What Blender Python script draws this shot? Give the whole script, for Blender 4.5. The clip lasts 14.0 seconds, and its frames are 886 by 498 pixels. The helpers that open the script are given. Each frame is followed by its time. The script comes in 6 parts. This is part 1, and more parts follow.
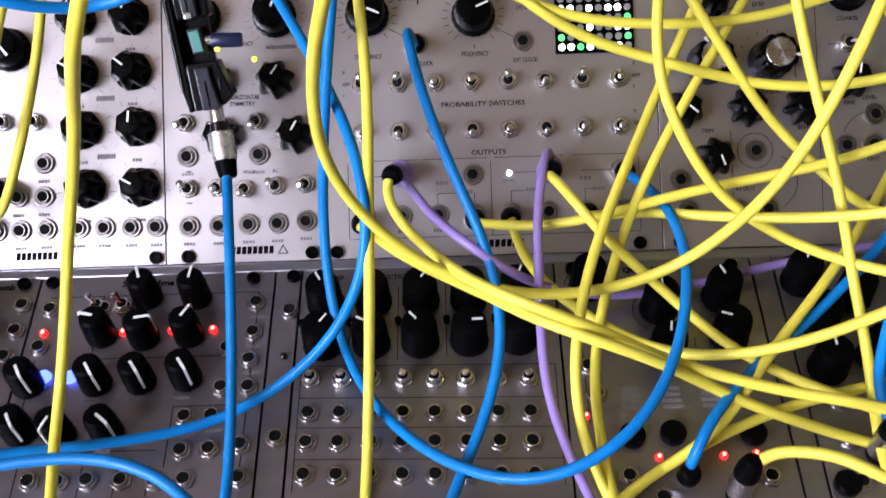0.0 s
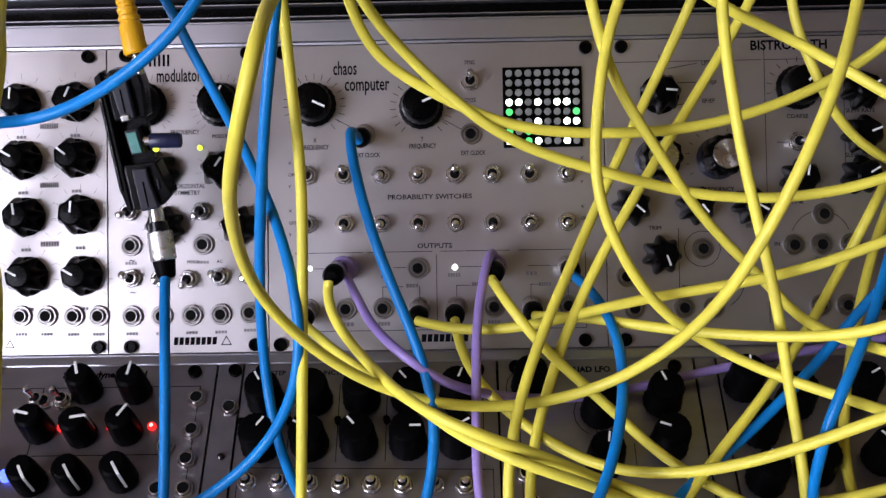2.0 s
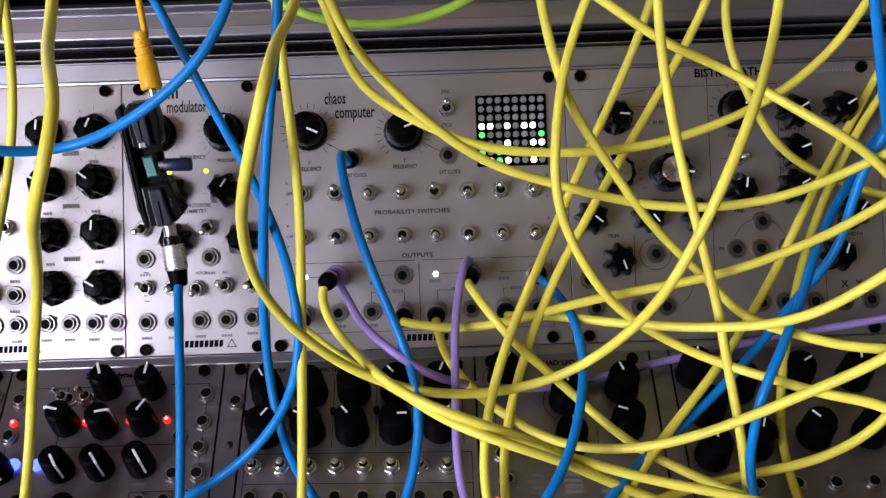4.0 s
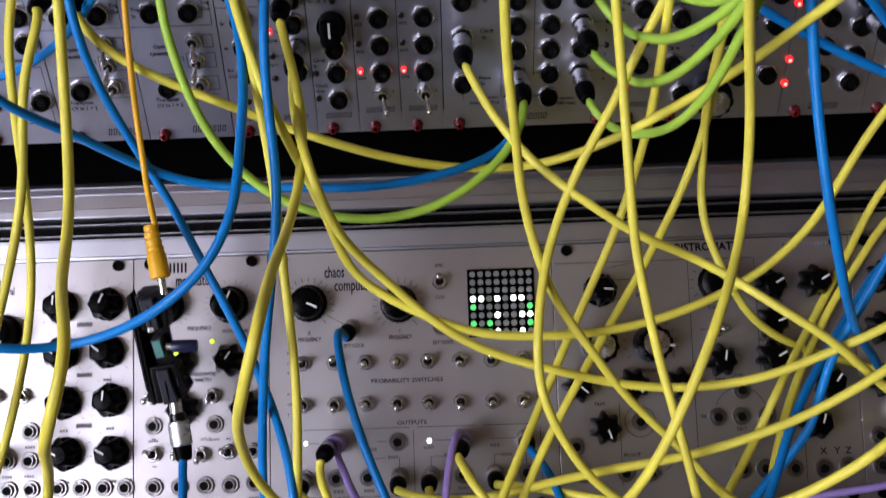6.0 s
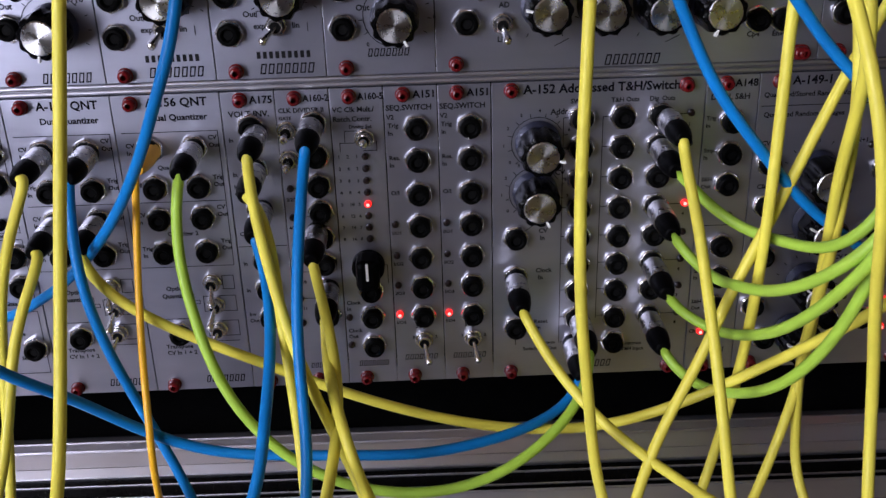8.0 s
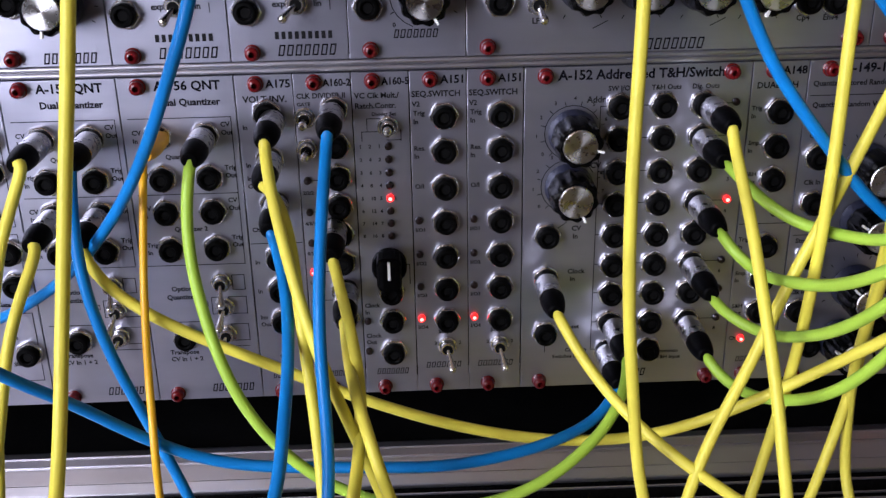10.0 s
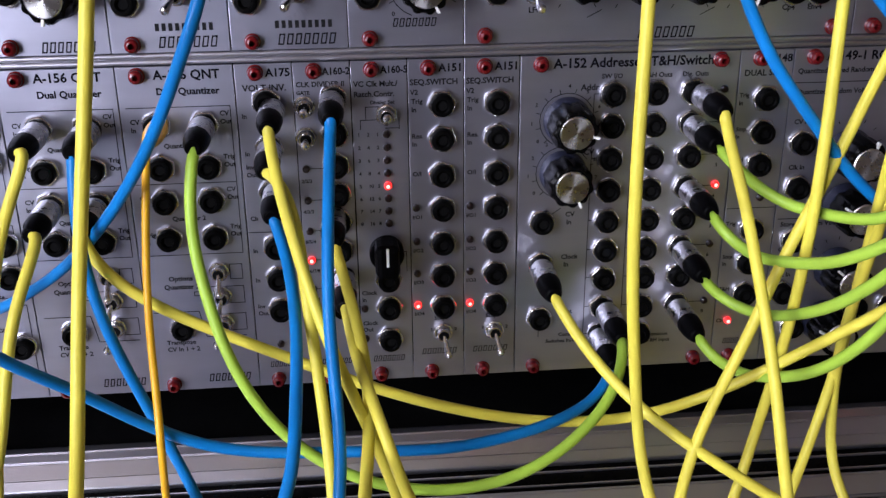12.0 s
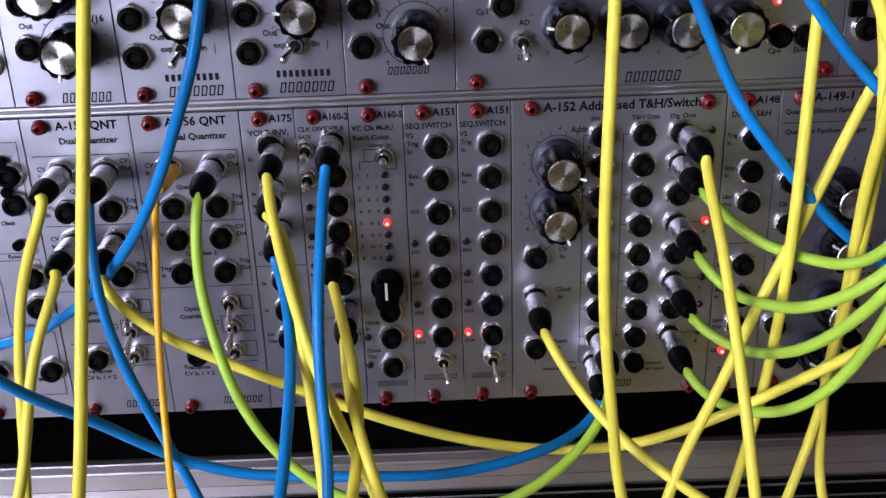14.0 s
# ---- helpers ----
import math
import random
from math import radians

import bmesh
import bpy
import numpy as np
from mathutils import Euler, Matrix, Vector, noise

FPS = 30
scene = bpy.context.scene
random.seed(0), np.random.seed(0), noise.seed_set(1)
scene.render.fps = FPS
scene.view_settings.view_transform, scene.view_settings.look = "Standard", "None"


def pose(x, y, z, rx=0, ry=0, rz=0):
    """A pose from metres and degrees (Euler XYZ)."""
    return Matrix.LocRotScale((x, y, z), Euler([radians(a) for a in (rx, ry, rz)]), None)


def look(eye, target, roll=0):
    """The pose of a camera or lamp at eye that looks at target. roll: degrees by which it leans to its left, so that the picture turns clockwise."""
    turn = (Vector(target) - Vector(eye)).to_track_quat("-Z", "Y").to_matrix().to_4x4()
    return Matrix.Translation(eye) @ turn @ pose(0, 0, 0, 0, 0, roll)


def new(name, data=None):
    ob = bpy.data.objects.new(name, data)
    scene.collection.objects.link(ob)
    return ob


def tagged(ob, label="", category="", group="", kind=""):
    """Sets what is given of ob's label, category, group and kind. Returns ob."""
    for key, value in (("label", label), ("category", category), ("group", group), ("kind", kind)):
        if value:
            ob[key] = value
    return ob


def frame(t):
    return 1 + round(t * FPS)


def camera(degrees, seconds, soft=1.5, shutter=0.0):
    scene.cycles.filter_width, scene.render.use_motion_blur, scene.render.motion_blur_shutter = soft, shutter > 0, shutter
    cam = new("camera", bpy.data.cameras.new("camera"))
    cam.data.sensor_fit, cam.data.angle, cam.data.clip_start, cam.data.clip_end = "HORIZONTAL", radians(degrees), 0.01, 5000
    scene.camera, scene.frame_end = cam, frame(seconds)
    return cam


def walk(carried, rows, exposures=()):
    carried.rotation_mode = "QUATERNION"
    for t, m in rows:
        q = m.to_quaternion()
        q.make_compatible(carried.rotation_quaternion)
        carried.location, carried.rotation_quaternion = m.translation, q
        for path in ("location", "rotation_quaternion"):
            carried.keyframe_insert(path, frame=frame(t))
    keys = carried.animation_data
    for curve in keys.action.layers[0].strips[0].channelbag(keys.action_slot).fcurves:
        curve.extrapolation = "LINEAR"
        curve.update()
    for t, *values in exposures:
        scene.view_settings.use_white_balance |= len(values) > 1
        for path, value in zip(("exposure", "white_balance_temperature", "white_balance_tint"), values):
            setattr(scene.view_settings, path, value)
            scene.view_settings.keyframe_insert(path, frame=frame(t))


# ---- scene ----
# camera and its walk
cam = camera(46.69, 14.0, soft=1.4, shutter=0.3)
ROWS = [
    (0.0, -0.0030, -0.3329, 1.2754, 50.38, 2.06, -0.27),
    (0.5, 0.0081, -0.3105, 1.2895, 49.96, 1.74, 0.22),
    (1.0, 0.0110, -0.3047, 1.2928, 50.33, 1.26, 0.05),
    (1.5, 0.0161, -0.3026, 1.2987, 50.07, 1.22, 0.11),
    (2.0, 0.0197, -0.3025, 1.3065, 49.80, 1.32, 0.12),
    (2.5, 0.0212, -0.3054, 1.3165, 49.49, 1.25, -0.13),
    (2.7, 0.0214, -0.3092, 1.3221, 49.40, 1.33, -0.33),
    (4.8, 0.0284, -0.3576, 1.3431, 52.28, 1.56, -1.01),
    (5.0, 0.0308, -0.3572, 1.3479, 52.49, 1.75, -0.85),
    (5.5, 0.0347, -0.3495, 1.3655, 53.39, 2.19, -0.51),
    (6.0, 0.0376, -0.3358, 1.3898, 54.74, 2.29, -0.20),
    (6.5, 0.0327, -0.3158, 1.4068, 56.55, 2.18, -0.64),
    (7.0, 0.0302, -0.3001, 1.4022, 60.35, 2.41, -0.33),
    (7.5, 0.0240, -0.2827, 1.3945, 63.12, 2.51, -0.24),
    (8.0, 0.0169, -0.2687, 1.3838, 65.16, 2.39, -0.23),
    (8.2, 0.0144, -0.2662, 1.3798, 65.91, 2.33, -0.20),
    (10.3, -0.0021, -0.2497, 1.3592, 67.20, 1.65, -1.17),
    (10.5, -0.0043, -0.2501, 1.3588, 67.22, 1.57, -1.48),
    (11.0, -0.0096, -0.2511, 1.3579, 67.27, 1.38, -2.28),
    (11.5, -0.0137, -0.2529, 1.3571, 67.31, 1.33, -2.96),
    (12.0, -0.0180, -0.2569, 1.3567, 67.33, 1.30, -3.79),
    (12.5, -0.0179, -0.2612, 1.3599, 66.93, 1.38, -4.02),
    (13.0, -0.0154, -0.2652, 1.3633, 66.74, 1.48, -3.91),
    (13.5, -0.0034, -0.2682, 1.3694, 66.51, 2.04, -2.54),
    (14.0, 0.0112, -0.2675, 1.3806, 66.60, 2.66, -0.02),
]
walk(cam, [(t, pose(*row)) for t, *row in ROWS],
     ((0.0, 0.09), (0.5, -0.12), (1.0, -0.35), (2.5, -0.42), (5.0, -0.45), (6.5, -0.80), (7.5, -0.84), (8.2, -0.62), (10.5, -0.33), (14.0, -0.33)))  # automatic exposure

# ---- world, window light and exposure ----
W = bpy.data.worlds.new("daylight")
scene.world = W
W.use_nodes = True
sky = W.node_tree.nodes.new("ShaderNodeTexSky")
sky.sky_type, sky.sun_disc = "NISHITA", False
sky.sun_elevation, sky.sun_rotation = radians(35), radians(200)
W.node_tree.links.new(sky.outputs[0], W.node_tree.nodes["Background"].inputs[0])
W.node_tree.nodes["Background"].inputs[1].default_value = 0.1

WIN_Y, WIN_Z = (-2.19, -0.93), (0.82, 2.60)   # opening in the left wall
ROOM = (-1.5, 1.6, -3.2, 0.75, 2.8)         # x0, x1, y0, y1, height
lamp = bpy.data.lights.new("window_light", "AREA")
lamp.shape, lamp.size, lamp.size_y, lamp.energy, lamp.color = "RECTANGLE", 1.17, 1.74, 95.0, (0.955, 0.955, 1.17)
lamp_ob = new("window_light", lamp)
lamp_ob.matrix_world = look((ROOM[0] + 0.02, sum(WIN_Y) / 2, sum(WIN_Z) / 2), (0.0, 0.0, 1.15))


# ---- materials ----
def material(name, color, rough=0.5, metal=0.0, vary=0.08, scale=60.0, stretch=(1, 1, 1), bump=0.0, bump_scale=400.0,
             rough_vary=0.1, emit=None, strength=0.0, coat=0.0, per_object=0.0, transmission=0.0, spec=0.5, spun=0.0):
    m = bpy.data.materials.new(name)
    m.use_nodes = True
    nt = m.node_tree
    p = nt.nodes["Principled BSDF"]
    p.inputs["Base Color"].default_value = (*color, 1)
    p.inputs["Roughness"].default_value = rough
    p.inputs["Metallic"].default_value = metal
    p.inputs["Coat Weight"].default_value = coat
    p.inputs["Transmission Weight"].default_value = transmission
    p.inputs["Specular IOR Level"].default_value = spec
    if spun:
        tan = nt.nodes.new("ShaderNodeTangent")
        tan.direction_type, tan.axis = "RADIAL", "Z"
        p.inputs["Anisotropic"].default_value = spun
        nt.links.new(tan.outputs[0], p.inputs["Tangent"])
    tc = nt.nodes.new("ShaderNodeTexCoord")
    mp = nt.nodes.new("ShaderNodeMapping")
    mp.inputs["Scale"].default_value = stretch
    nt.links.new(tc.outputs["Object"], mp.inputs["Vector"])
    large = nt.nodes.new("ShaderNodeTexNoise")
    large.inputs["Scale"].default_value, large.inputs["Detail"].default_value = scale, 4.0
    nt.links.new(mp.outputs[0], large.inputs["Vector"])
    fine = nt.nodes.new("ShaderNodeTexNoise")
    fine.inputs["Scale"].default_value, fine.inputs["Detail"].default_value = bump_scale, 3.0
    nt.links.new(mp.outputs[0], fine.inputs["Vector"])
    ramp = nt.nodes.new("ShaderNodeMapRange")
    ramp.inputs["From Min"].default_value, ramp.inputs["From Max"].default_value = 0.3, 0.7
    ramp.inputs["To Min"].default_value, ramp.inputs["To Max"].default_value = 1 - vary, 1 + vary * 0.5
    nt.links.new(large.outputs[0], ramp.inputs["Value"])
    mul = nt.nodes.new("ShaderNodeMix")
    mul.data_type, mul.blend_type = "RGBA", "MULTIPLY"
    mul.inputs[0].default_value = 1.0
    mul.inputs[6].default_value = (*color, 1)
    factor = ramp.outputs[0]
    if per_object:
        info = nt.nodes.new("ShaderNodeObjectInfo")
        r2 = nt.nodes.new("ShaderNodeMapRange")
        r2.inputs["To Min"].default_value, r2.inputs["To Max"].default_value = 1 - per_object, 1.0
        nt.links.new(info.outputs["Random"], r2.inputs["Value"])
        mm = nt.nodes.new("ShaderNodeMath")
        mm.operation = "MULTIPLY"
        nt.links.new(ramp.outputs[0], mm.inputs[0])
        nt.links.new(r2.outputs[0], mm.inputs[1])
        factor = mm.outputs[0]
    nt.links.new(factor, mul.inputs[7])
    nt.links.new(mul.outputs[2], p.inputs["Base Color"])
    rr = nt.nodes.new("ShaderNodeMapRange")
    rr.inputs["To Min"].default_value, rr.inputs["To Max"].default_value = max(0.02, rough - rough_vary), min(1, rough + rough_vary)
    nt.links.new(fine.outputs[0], rr.inputs["Value"])
    nt.links.new(rr.outputs[0], p.inputs["Roughness"])
    if bump:
        b = nt.nodes.new("ShaderNodeBump")
        b.inputs["Strength"].default_value, b.inputs["Distance"].default_value = bump, 0.0004
        nt.links.new(fine.outputs[0], b.inputs["Height"])
        nt.links.new(b.outputs[0], p.inputs["Normal"])
    if emit:
        p.inputs["Emission Color"].default_value = (*emit, 1)
        p.inputs["Emission Strength"].default_value = strength
    return m


ALU = material("anodised_aluminium", (0.47, 0.48, 0.575), 0.35, 0.95, 0.06, 25, (1, 6, 1), 0.05, 900, 0.06, per_object=0.05)
ALU_WARM = material("satin_aluminium", (0.462, 0.438, 0.438), 0.37, 0.88, 0.05, 25, (1, 1, 1), 0.04, 1200, 0.06, per_object=0.04)
# aluminium with the bottom row's shade put into its base colour
ALU_SHADED = material("shaded_aluminium", (0.285, 0.265, 0.29), 0.38, 0.90, 0.10, 25, (1, 6, 1), 0.06, 900, 0.08, per_object=0.06)
RAIL = material("extruded_aluminium", (0.50, 0.50, 0.55), 0.36, 1.0, 0.04, 40, (0.05, 3, 3), 0.0, 300, 0.04)
CHROME = material("nickel_plate", (0.74, 0.72, 0.71), 0.26, 1.0, 0.05, 200, rough_vary=0.02)
NICKEL = material("dull_nickel", (0.36, 0.34, 0.33), 0.32, 1.0, 0.10, 200, rough_vary=0.05)
SPUN = material("spun_aluminium", (0.66, 0.65, 0.64), 0.28, 1.0, 0.05, 300, rough_vary=0.05, spun=0.85)
BLACK = material("black_plastic", (0.0018, 0.0018, 0.002), 0.22, 0.0, 0.3, 150, bump=0.05, bump_scale=900, rough_vary=0.08, spec=0.065)
DULL = material("black_rubber", (0.0018, 0.0018, 0.0021), 0.42, 0.0, 0.3, 150, bump=0.08, bump_scale=900, rough_vary=0.1, spec=0.03)
# near-black colour for the shade inside jack sockets and switch bushings
RECESS_SHADE = material("recess_shade", (0.003, 0.003, 0.003), 0.8, spec=0.1)
INK_GREY = material("faded_ink", (0.016, 0.016, 0.018), 0.7, 0.0, 0.2, 300, spec=0.05)
FAINT = material("thin_grey_ink", (0.20, 0.19, 0.195), 0.7, 0.0, 0.2, 300, spec=0.05)
JACK_BLACK = material("matt_black_plastic", (0.002, 0.002, 0.002), 0.5, 0.0, 0.3, 150, spec=0.04)
INK = material("black_ink", (0.006, 0.006, 0.009), 0.7, 0.0, 0.2, 300, spec=0.03)
WHITE = material("white_paint", (0.82, 0.82, 0.80), 0.45, 0.0, 0.05, 300)
RED = material("red_plastic", (0.12, 0.005, 0.007), 0.2, 0.0, 0.2, 200, rough_vary=0.05, spec=0.4)
LED_OFF = material("dark_led", (0.010, 0.004, 0.004), 0.3, 0.0, 0.1, 300)
LED_RED = material("lit_red_led", (0.5, 0.02, 0.02), 0.3, 0.0, 0.1, 300, emit=(1.0, 0.012, 0.012), strength=3.2)
LED_CORE = material("lit_red_core", (0.6, 0.1, 0.1), 0.3, emit=(1.0, 0.40, 0.36), strength=3.5)
LED_BLUE = material("lit_blue_led", (0.02, 0.02, 0.5), 0.3, emit=(0.06, 0.10, 1.0), strength=6.5)
LED_WHITE = material("lit_white_led", (0.8, 0.8, 0.8), 0.3, emit=(0.9, 1.0, 0.9), strength=5.0)
LED_LIME = material("lit_lime_led", (0.5, 0.6, 0.1), 0.3, emit=(0.75, 0.95, 0.03), strength=2.2)
LED_GREEN = material("lit_green_led", (0.1, 0.4, 0.1), 0.3, emit=(0.1, 0.9, 0.25), strength=1.2)
DOT_OFF = material("milky_led", (0.27, 0.28, 0.27), 0.35, 0.0, 0.1, 300, per_object=0.2)
SKIRT = material("smoked_skirt", (0.016, 0.019, 0.038), 0.35, 0.0, 0.2, 200, spec=0.25)
GLOSS = material("glossy_black_plastic", (0.003, 0.003, 0.004), 0.22, 0.0, 0.2, 200, bump=0.03, bump_scale=900, spec=0.38)
GREY_PLASTIC = material("slate_grey_plastic", (0.016, 0.016, 0.024), 0.34, 0.0, 0.2, 200, spec=0.4)
TEAL = material("teal_plastic", (0.08, 0.26, 0.23), 0.35, 0.0, 0.2, 200)
CASE_BLACK = material("black_case_cloth", (0.004, 0.004, 0.0045), 0.85, 0.0, 0.3, 80, bump=0.1, bump_scale=500, spec=0.04)
WOOD = material("oak_table", (0.20, 0.12, 0.07), 0.5, 0.0, 0.35, 14, (1, 8, 8), 0.1, 120)
# dark tone for the unseen front wall, to darken what the panels reflect
DARK_PLASTER = material("dark_reflected_plaster", (0.075, 0.052, 0.036), 0.85, 0.0, 0.06, 3, bump=0.1, bump_scale=60)
# warm tones for the unseen right wall and ceiling, to tint bounce and reflections
WARM_PLASTER = material("warm_bounce_plaster", (0.19, 0.145, 0.10), 0.85, 0.0, 0.06, 3, bump=0.1, bump_scale=60)
CEILING = material("warm_bounce_ceiling", (0.32, 0.225, 0.145), 0.85, 0.0, 0.06, 3, bump=0.1, bump_scale=60)
PLASTER = material("grey_brown_plaster", (0.25, 0.19, 0.135), 0.85, 0.0, 0.06, 3, bump=0.1, bump_scale=60)
FLOORING = material("brown_carpet", (0.12, 0.09, 0.075), 0.95, 0.0, 0.3, 30, bump=0.3, bump_scale=200)
GLASS = material("window_glass", (1, 1, 1), 0.02, transmission=1.0, rough_vary=0.01, vary=0.0)
CABLE = {
    "yellow": material("yellow_cable_rubber", (0.75, 0.665, 0.08), 0.42, 0.0, 0.10, 60, bump=0.06, bump_scale=700, per_object=0.10, spec=0.3),
    "blue": material("blue_cable_rubber", (0.002, 0.19, 0.53), 0.40, 0.0, 0.12, 60, bump=0.06, bump_scale=700, per_object=0.15, spec=0.25),
    "green": material("green_cable_rubber", (0.36, 0.57, 0.06), 0.42, 0.0, 0.10, 60, bump=0.06, bump_scale=700, per_object=0.12, spec=0.3),
    "purple": material("purple_cable_rubber", (0.30, 0.21, 0.52), 0.45, 0.0, 0.12, 60, bump=0.06, bump_scale=700),
    "orange": material("orange_cable_rubber", (0.80, 0.42, 0.012), 0.40, 0.0, 0.10, 60, bump=0.06, bump_scale=700),
}

MID = pose(0, 0, 1, 48.35, 0, 0)                                   # the tilted middle row: x across, y up its face, z out
UPP = pose(-0.0233, 0.1040, 1.1535, 90.01, 0.83, 1.57)             # the two upright rows
LOW = pose(0.0007, -0.1405, 0.9684, 13.15, -0.04, -0.01)           # the nearly level bottom row
MM = 0.001


# ---- mesh makers (millimetres) ----
hexa = lambda a, z: 1 / math.cos((a + math.pi / 6) % (math.pi / 3) - math.pi / 6)


def finish(bm, name, mat, smooth=True):
    bmesh.ops.recalc_face_normals(bm, faces=bm.faces)
    me = bpy.data.meshes.new(name)
    bm.to_mesh(me)
    bm.free()
    me.materials.append(mat)
    if smooth:
        me.polygons.foreach_set("use_smooth", [True] * len(me.polygons))
    return me


def lathe(name, profile, mat, n=20, shape=None, cap=True):
    """Turns a profile of (radius, height) about z, with crisp edges where it bends. shape(a, z) scales the radius."""
    bm = bmesh.new()
    rings = []
    for r, z in profile:
        ring = []
        for i in range(n):
            a = 2 * math.pi * i / n
            q = r * (shape(a, z) if shape else 1)
            ring.append(bm.verts.new((q * math.cos(a) * MM, q * math.sin(a) * MM, z * MM)))
        rings.append(ring)
    dirs = [Vector((profile[k + 1][0] - profile[k][0], profile[k + 1][1] - profile[k][1])) for k in range(len(profile) - 1)]
    for k in range(len(profile) - 1):
        for i in range(n):
            j = (i + 1) % n
            bm.faces.new((rings[k][i], rings[k][j], rings[k + 1][j], rings[k + 1][i])).smooth = True
    if cap and profile[-1][0] > 0.01:
        bm.faces.new(rings[-1])
    for k in range(1, len(profile) - 1):
        if dirs[k - 1].angle(dirs[k], 0) > radians(28):
            for i in range(n):
                e = bm.edges.get((rings[k][i], rings[k][(i + 1) % n]))
                e.smooth = False
    if cap:
        for i in range(n):
            bm.edges.get((rings[-1][i], rings[-1][(i + 1) % n])).smooth = False
    if shape is hexa:
        for k in range(len(rings) - 1):
            for i in range(0, n, n // 6):
                i2 = (i + n // 12) % n
                bm.edges.get((rings[k][i2], rings[k + 1][i2])).smooth = False
    me = bpy.data.meshes.new(name)
    bm.to_mesh(me)
    bm.free()
    me.materials.append(mat)
    return me


def block(name, x0, x1, y0, y1, z0, z1, mat, bevel=0.3):
    bm = bmesh.new()
    bmesh.ops.create_cube(bm, size=1)
    bm.transform(Matrix.Translation(((x0 + x1) / 2 * MM, (y0 + y1) / 2 * MM, (z0 + z1) / 2 * MM))
                 @ Matrix.Diagonal(((x1 - x0) * MM, (y1 - y0) * MM, (z1 - z0) * MM, 1)))
    if bevel:
        bmesh.ops.bevel(bm, geom=bm.edges[:], offset=bevel * MM, segments=2, affect="EDGES", profile=0.5)
    return finish(bm, name, mat, False)


def extruded(name, outline, x0, x1, mat):
    """A profile of (y, z) pulled along x."""
    bm = bmesh.new()
    a = [bm.verts.new((x0 * MM, y * MM, z * MM)) for y, z in outline]
    b = [bm.verts.new((x1 * MM, y * MM, z * MM)) for y, z in outline]
    n = len(outline)
    for i in range(n):
        bm.faces.new((a[i], a[(i + 1) % n], b[(i + 1) % n], b[i]))
    bm.faces.new(a)
    bm.faces.new(b)
    return finish(bm, name, mat, False)


def prism(name, outline, z0, z1, mat, bevel=0.5):
    """A closed (x, y) outline with thickness and rounded edges."""
    bm = bmesh.new()
    f = bm.faces.new([bm.verts.new((x * MM, y * MM, z0 * MM)) for x, y in outline])
    up = bmesh.ops.extrude_face_region(bm, geom=[f])["geom"]
    bmesh.ops.translate(bm, vec=(0, 0, (z1 - z0) * MM), verts=[g for g in up if isinstance(g, bmesh.types.BMVert)])
    bmesh.ops.bevel(bm, geom=bm.edges[:], offset=bevel * MM, segments=2, affect="EDGES", profile=0.5)
    return finish(bm, name, mat, False)


def put(name, mesh, parent, x=0, y=0, z=0, rz=0, rx=0, ry=0, label=""):
    ob = new(name, mesh)
    ob.parent = parent
    ob.matrix_basis = pose(x * MM, y * MM, z * MM, rx, ry, rz)
    return tagged(ob, label)


def strokes(name, segments, mat, z=0.12, w=0.35):
    """Printed lines (x0, y0, x1, y1) on a panel, as one thin mesh."""
    bm = bmesh.new()
    for x0, y0, x1, y1 in segments:
        d = Vector((x1 - x0, y1 - y0, 0))
        s = Vector((-d.y, d.x, 0)).normalized() * w / 2
        e = d.normalized() * w / 2
        p, q = Vector((x0, y0, z)) - e, Vector((x1, y1, z)) + e
        bm.faces.new([bm.verts.new(v * MM) for v in (p - s, q - s, q + s, p + s)])
    return finish(bm, name, mat, False)


def arc(cx, cy, r, a0, a1, n=14):
    pts = [(cx + r * math.cos(radians(a0 + (a1 - a0) * i / n)), cy + r * math.sin(radians(a0 + (a1 - a0) * i / n))) for i in range(n + 1)]
    return [(*pts[i], *pts[i + 1]) for i in range(n)]


def ticks(cx, cy, r0, r1, n=11, a0=-120, a1=120):
    out = []
    for i in range(n):
        a = radians(90 - (a0 + (a1 - a0) * i / (n - 1)))
        out.append((cx + r0 * math.cos(a), cy + r0 * math.sin(a), cx + r1 * math.cos(a), cy + r1 * math.sin(a)))
    return out


def box_lines(x0, y0, x1, y1):
    return [(x0, y0, x1, y0), (x1, y0, x1, y1), (x1, y1, x0, y1), (x0, y1, x0, y0)]


def words(text, size, mat=None, align="LEFT", squeeze=1.0, bold=0.0, key={}):
    k = (text, size, align, squeeze, bold, mat.name if mat else "")
    if k not in key:
        cu = bpy.data.curves.new("lettering", "FONT")
        cu.body, cu.size, cu.align_x, cu.resolution_u, cu.offset = text, size * MM, align, 2, bold * MM
        ob = bpy.data.objects.new("lettering", cu)
        scene.collection.objects.link(ob)
        me = bpy.data.meshes.new_from_object(ob)
        me.transform(Matrix.Diagonal((squeeze, 1, 1, 1)))
        me.materials.clear()
        me.materials.append(mat or INK)
        bpy.data.objects.remove(ob)
        bpy.data.curves.remove(cu)
        key[k] = me
    return key[k]


